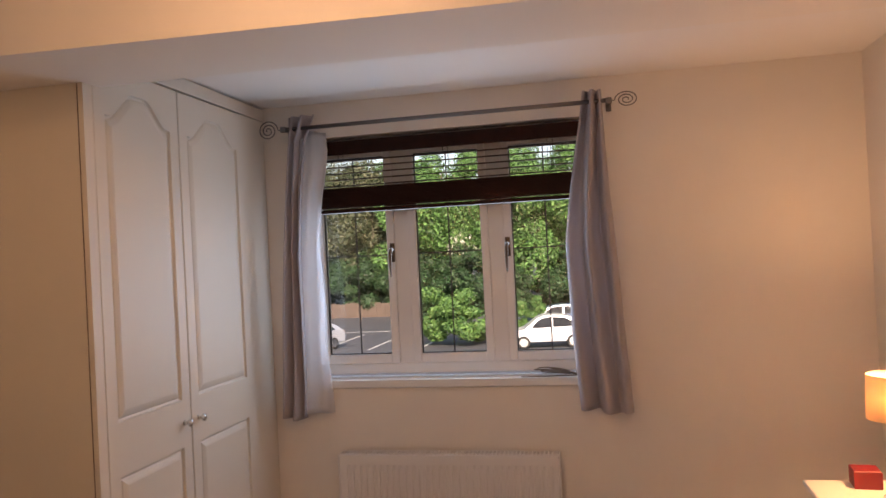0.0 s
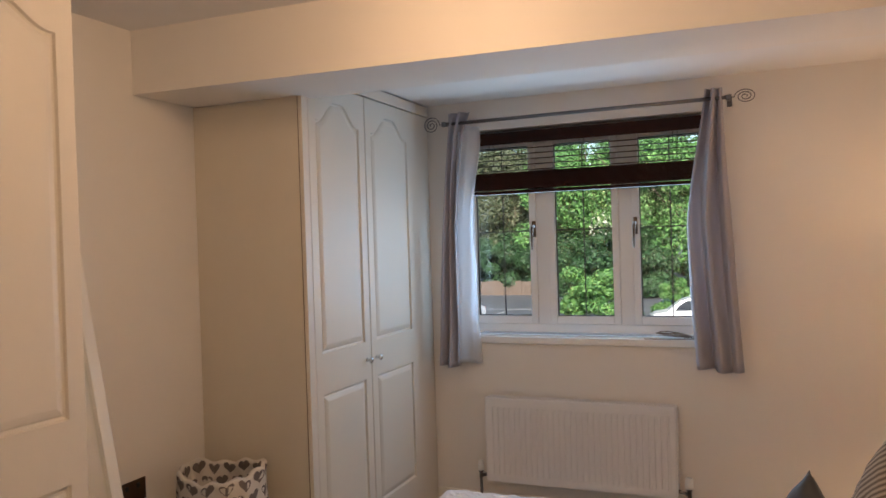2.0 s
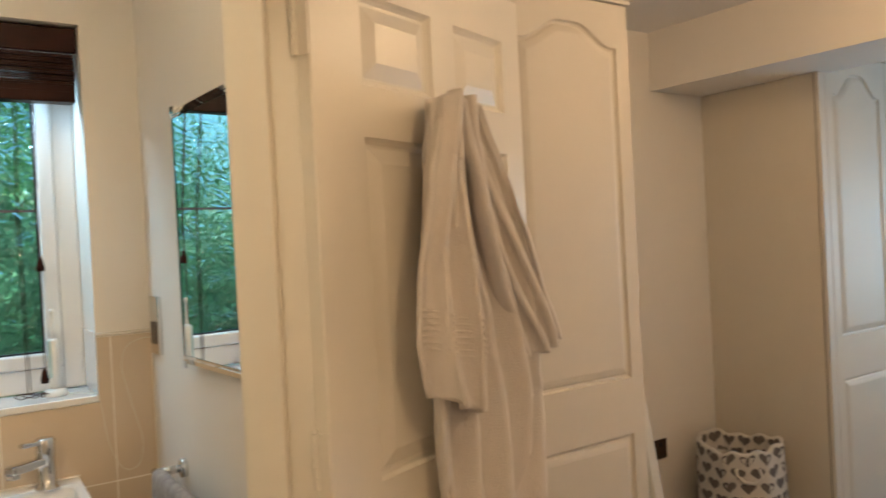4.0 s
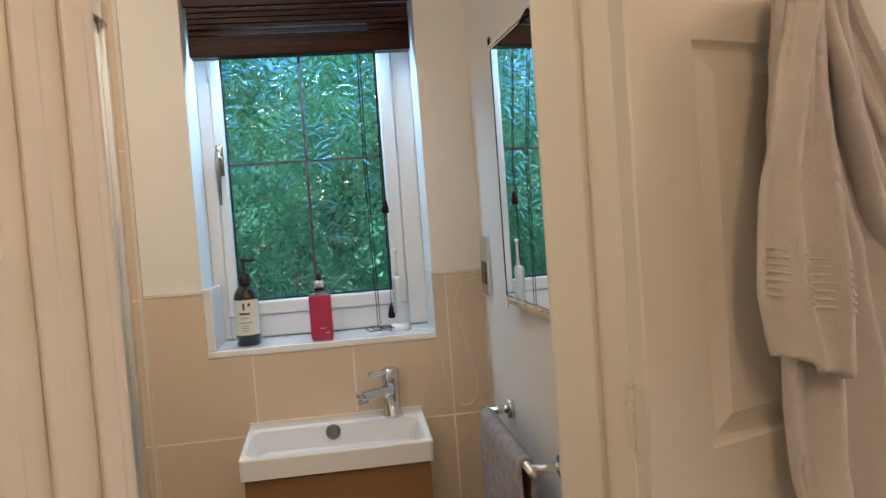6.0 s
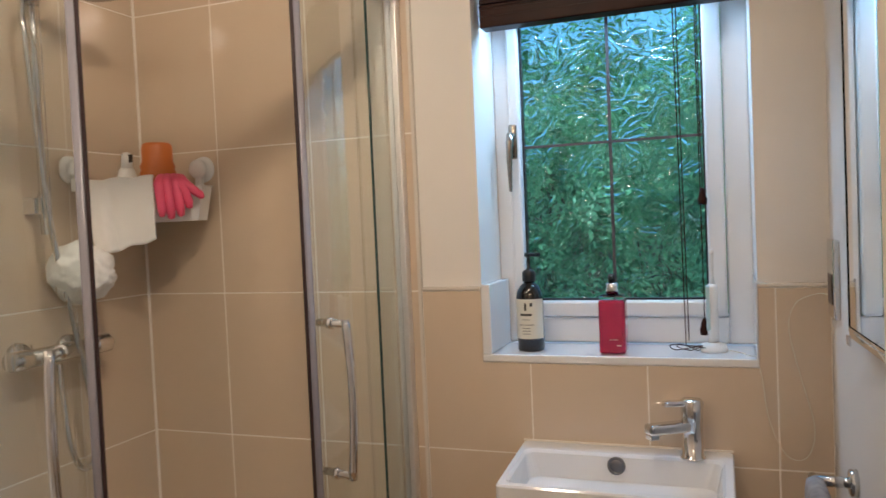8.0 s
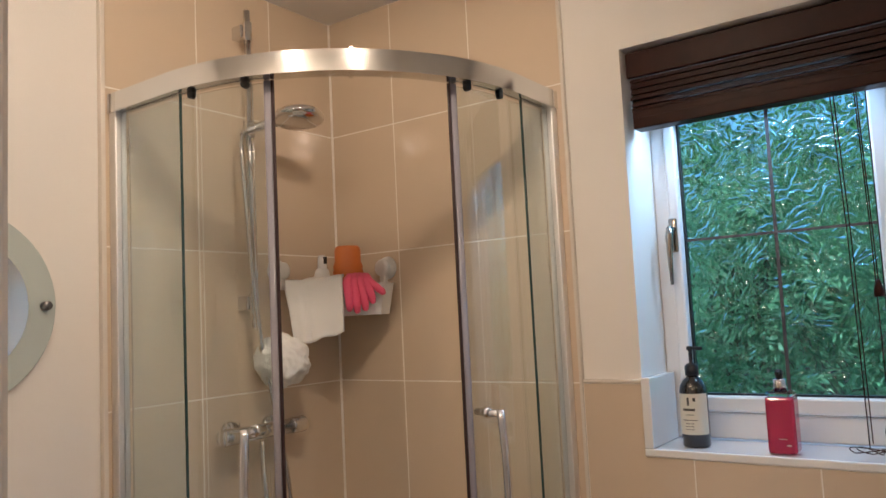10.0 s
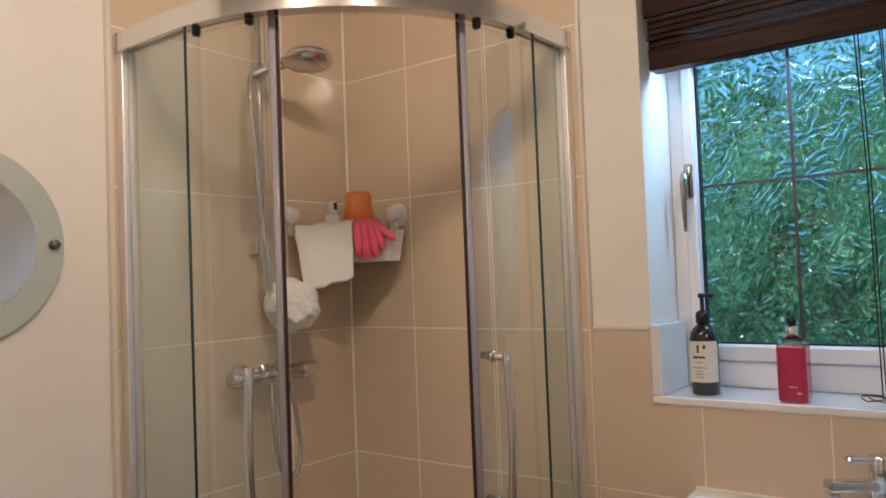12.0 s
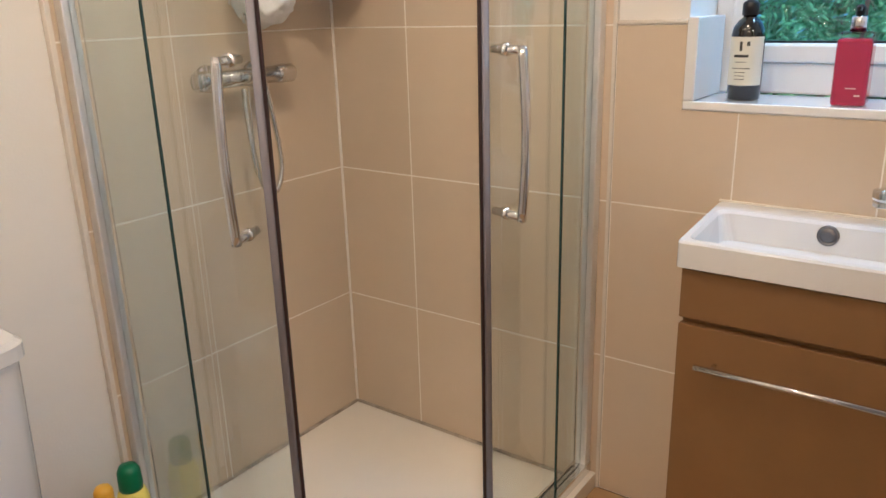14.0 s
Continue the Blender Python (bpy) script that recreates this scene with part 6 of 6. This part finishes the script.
setting("bank", bm, mat("earth_bank", (0.06, 0.055, 0.03), 0.95, vary=0.5, scale=1.0), "dark earth bank below the trees")


def leaf_mesh(name, seed, rx, ry, rz, count, size, material, lumps=14, spread=1.0):
    """A crown: leaf clumps on the surface and inside of several overlapping lobes, with gaps."""
    rnd = random.Random(seed)
    lobes = [(rnd.uniform(-0.62, 0.62) * rx, rnd.uniform(-0.62, 0.62) * ry, rnd.uniform(-0.7, 0.75) * rz, rnd.uniform(0.22, 0.48) * spread) for _ in range(lumps)]
    vs, fs = [], []
    for _ in range(count):
        lx, ly, lz, lr = rnd.choice(lobes)
        d = Vector((rnd.gauss(0, 1), rnd.gauss(0, 1), rnd.gauss(0, 1))).normalized()
        k = rnd.uniform(0.55, 1.05)
        c = Vector((lx + d.x * lr * rx * k, ly + d.y * lr * ry * k, lz + d.z * lr * rz * k))
        n = (d + Vector((rnd.uniform(-0.8, 0.8), rnd.uniform(-0.8, 0.8), rnd.uniform(-0.3, 1.0)))).normalized()
        a = n.orthogonal().normalized()
        a = (a * math.cos(rnd.uniform(0, 6.3)) + n.cross(a) * math.sin(rnd.uniform(0, 6.3))).normalized()
        b = n.cross(a)
        s = size * rnd.uniform(0.6, 1.3)
        i = len(vs)
        vs += [c - a * s, c + b * s * 0.5 + n * s * 0.12, c + a * s, c - b * s * 0.5 + n * s * 0.12]
        fs.append((i, i + 1, i + 2, i + 3))
    me = bpy.data.meshes.new(name)
    me.from_pydata(vs, [], fs)
    me.materials.append(material)
    return me


def tree(place, h, crown, label, seed, trunk=True, tilt=0):
    t = thing("tree", place, label, "tree")
    rnd = random.Random(seed)
    if trunk:
        bm = bmesh.new()
        tube(bm, [(0, 0, 0), (0.1, 0, h * 0.25), (-0.1, 0.1, h * 0.5), (0.1, 0, h * 0.8)], [0.28, 0.22, 0.16, 0.06], 9)
        for k in range(7):
            a, z = rnd.uniform(0, 6.3), h * rnd.uniform(0.25, 0.65)
            r = h * rnd.uniform(0.18, 0.32)
            tube(bm, [(0, 0, z), (r * 0.5 * math.cos(a), r * 0.5 * math.sin(a), z + r * 0.5), (r * math.cos(a), r * math.sin(a), z + r * 1.1)], [0.11, 0.07, 0.02], 6)
        part("trunk", bm, BARK, t, "grey-brown trunk and limbs", smooth=True)
    ob = new("crown", crown)
    ob.parent = t
    ob.matrix_local = pose(0, 0, h * 0.58, 0, 0, seed * 47)
    return t


CR = [leaf_mesh("crown", 3, 4.2, 3.6, 5.0, 17000, 0.15, LEAF), leaf_mesh("crown", 8, 3.8, 4.0, 5.2, 17000, 0.15, LEAF), leaf_mesh("crown", 21, 4.0, 3.8, 4.6, 17000, 0.15, LEAFR)]
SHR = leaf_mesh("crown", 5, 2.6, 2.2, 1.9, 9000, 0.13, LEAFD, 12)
rnd = random.Random(4)
for k in range(13):
    x = -31 + 4.3 * k + rnd.uniform(-0.6, 0.6)
    tree((x, 60.5 + rnd.uniform(-1.5, 2.0), GZ + 1.2), 10.5 + rnd.uniform(-1.5, 2.5), CR[2 if k in (2, 3) else k % 2], "tall green deciduous tree on the bank" if k not in (2, 3) else "tall tree with russet leaves on the bank", k + 1)
for k in range(12):
    x = -32 + 4.6 * k + rnd.uniform(-0.8, 0.8)
    tree((x, 66 + rnd.uniform(-1, 1.5), GZ + 0.5), 15.0 + rnd.uniform(-2.0, 1.5), CR[k % 2], "tall green tree in the rear row", k + 40)
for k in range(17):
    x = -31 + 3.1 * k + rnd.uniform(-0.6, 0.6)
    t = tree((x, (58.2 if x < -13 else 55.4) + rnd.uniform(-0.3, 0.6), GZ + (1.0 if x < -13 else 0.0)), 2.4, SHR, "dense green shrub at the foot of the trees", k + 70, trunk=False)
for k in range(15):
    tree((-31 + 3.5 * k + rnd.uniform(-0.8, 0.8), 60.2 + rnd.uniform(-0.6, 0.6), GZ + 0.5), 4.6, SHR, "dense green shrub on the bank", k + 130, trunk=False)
bush = thing("bush", (-6.9, 37.4, GZ), "bright yellow-green bush in the car park", "bush")
ob = new("foliage", leaf_mesh("foliage", 12, 2.5, 1.8, 1.55, 13000, 0.10, LEAFB, 34, 0.55))
ob.parent = bush
ob.matrix_local = pose(0, 0, 1.35)
bush = thing("bush", (-3.9, 41.0, GZ), "bright yellow-green bush beside the cars", "bush")
ob = new("foliage", leaf_mesh("foliage", 13, 1.2, 1.0, 1.1, 5000, 0.09, LEAFB, 16, 0.6))
ob.parent = bush
ob.matrix_local = pose(0, 0, 1.0)
for k, (x, y) in enumerate(((-15.5, -9.5), (-16.5, -3.5), (-15.5, 2.0), (-16.5, 8.0))):
    tree((x, y, GZ), 5.8 + 0.9 * (k % 2), CR[k % 2], "tall green tree behind the garden trees", k + 160)
# trees close to the ensuite's window
NEAR = [leaf_mesh("crown", 31, 2.4, 2.6, 3.0, 3600, 0.16, LEAFN, 14), leaf_mesh("crown", 33, 2.2, 2.4, 2.8, 3600, 0.16, LEAFN, 14)]
for k, (x, y, h) in enumerate(((-9.0, -4.2, 5.2), (-9.8, -0.8, 5.4), (-9.2, 2.6, 5.0), (-11.5, -2.6, 6.4), (-11.5, 1.2, 6.0), (-8.6, -7.5, 5.4), (-9.0, 6.0, 5.2))):
    tree((x, y, GZ), h, NEAR[k % 2], "green garden tree near the house", k + 100)


def car(place, turn, paint, label, L, Wd, Hc, roof0, roof1):
    c = thing("car", place, label, "car", turn=turn)
    bm = bmesh.new()
    side = [(0, 0.32), (0.02, 0.62), (0.12, 0.78), (L * 0.24, 0.92), (L * 0.60, 0.96), (L - 0.10, 0.93), (L, 0.70), (L - 0.02, 0.30)]
    hw = Wd / 2
    for pts, w0, w1 in ((side, hw, hw),):
        a = [bm.verts.new((x, -hw, z)) for x, z in pts]
        b = [bm.verts.new((x, hw, z)) for x, z in pts]
        bm.faces.new(a), bm.faces.new(b)
        for i in range(len(a)):
            bm.faces.new((a[i], a[(i + 1) % len(a)], b[(i + 1) % len(a)], b[i]))
    bmesh.ops.bevel(bm, geom=bm.edges[:], offset=0.05, segments=2, affect="EDGES")
    body = part("body", bm, paint, c)
    bm = bmesh.new()
    cab = [(L * k, 0.88 + (Hc - 0.88) * q) for k, q in ((0.20, 0.0), (0.29, 0.40), (0.37, 0.76), (0.45, 0.94), (0.56, 1.0), (0.68, 0.96), (0.80, 0.80), (0.90, 0.48), (0.975, 0.0))]
    lean = lambda z: 0.05 + 0.16 * (z - 0.88) / (Hc - 0.88)
    a = [bm.verts.new((x, -hw + lean(z), z)) for x, z in cab]
    b = [bm.verts.new((x, hw - lean(z), z)) for x, z in cab]
    bm.faces.new(a), bm.faces.new(b)
    for i in range(len(a)):
        bm.faces.new((a[i], a[(i + 1) % len(a)], b[(i + 1) % len(a)], b[i]))
    bmesh.ops.bevel(bm, geom=bm.edges[:], offset=0.03, segments=2, affect="EDGES")
    part("cabin", bm, paint, c)
    for s in (-1, 1):
        for q in (((0.30, 0.10), (0.54, 0.10), (0.54, 0.84), (0.44, 0.80), (0.36, 0.52)), ((0.565, 0.10), (0.85, 0.14), (0.80, 0.50), (0.72, 0.76), (0.565, 0.84))):
            bm = bmesh.new()
            pts = [(L * u, 0.88 + (Hc - 0.88) * v) for u, v in q]
            o = [bm.verts.new((x, s * (hw - lean(z) + 0.012), z)) for x, z in pts]
            bm.faces.new(o)
            bmesh.ops.solidify(bm, geom=bm.faces[:], thickness=0.02)
            part("side_window", bm, CARGLASS, c, "dark side window")
    bm = boxes(((L * 0.24, -hw + 0.22, 0.98), (L * 0.245, hw - 0.22, 1.0)))
    part("wiper", bm, BLACK, c)
    for x in (L * 0.19, L * 0.81):
        for s in (-1, 1):
            bm = bmesh.new()
            lathe(bm, [(0, -0.09), (0.27, -0.09), (0.30, -0.06), (0.30, 0.06), (0.27, 0.09), (0, 0.09)], pose(x, s * (hw - 0.07), 0.30, 90), 26)
            w = part("wheel", bm, TYRE, c, "black tyre", smooth=False)
            bm = bmesh.new()
            lathe(bm, [(0, 0.0), (0.19, 0.0), (0.20, 0.012), (0, 0.02)], pose(x, s * (hw + 0.022), 0.30, 90 * s), 20)
            part("rim", bm, ALU, w, "silver wheel rim")
    for s in (-1, 1):
        part("tail_light", boxes(((L - 0.05, s * (hw - 0.12) - 0.05, 0.72), (L + 0.01, s * (hw - 0.12) + 0.05, 0.88)), bevel=0.01), CARRED, c, "red tail light")
        part("headlight", boxes(((-0.005, s * (hw - 0.22) - 0.09, 0.60), (0.05, s * (hw - 0.22) + 0.09, 0.76)), bevel=0.02), ALU, c, "clear headlight")
    return c


car((-4.30, 35.6, GZ), 8, CARWHITE, "small white hatchback parked on the asphalt", 3.6, 1.63, 1.49, 0.40, 0.70)
car((-4.6, 42.6, GZ), 8, CARBLUE, "blue estate car parked behind the white one", 4.4, 1.76, 1.45, 0.34, 0.76)
car((-2.6, 46.5, GZ), 12, CARRED, "dark red car parked at the back", 4.2, 1.74, 1.45, 0.36, 0.72)
car((-15.6, 34.2, GZ), 62, CARSILVER, "silver car parked at the edge of the car park", 4.2, 1.74, 1.45, 0.36, 0.72)
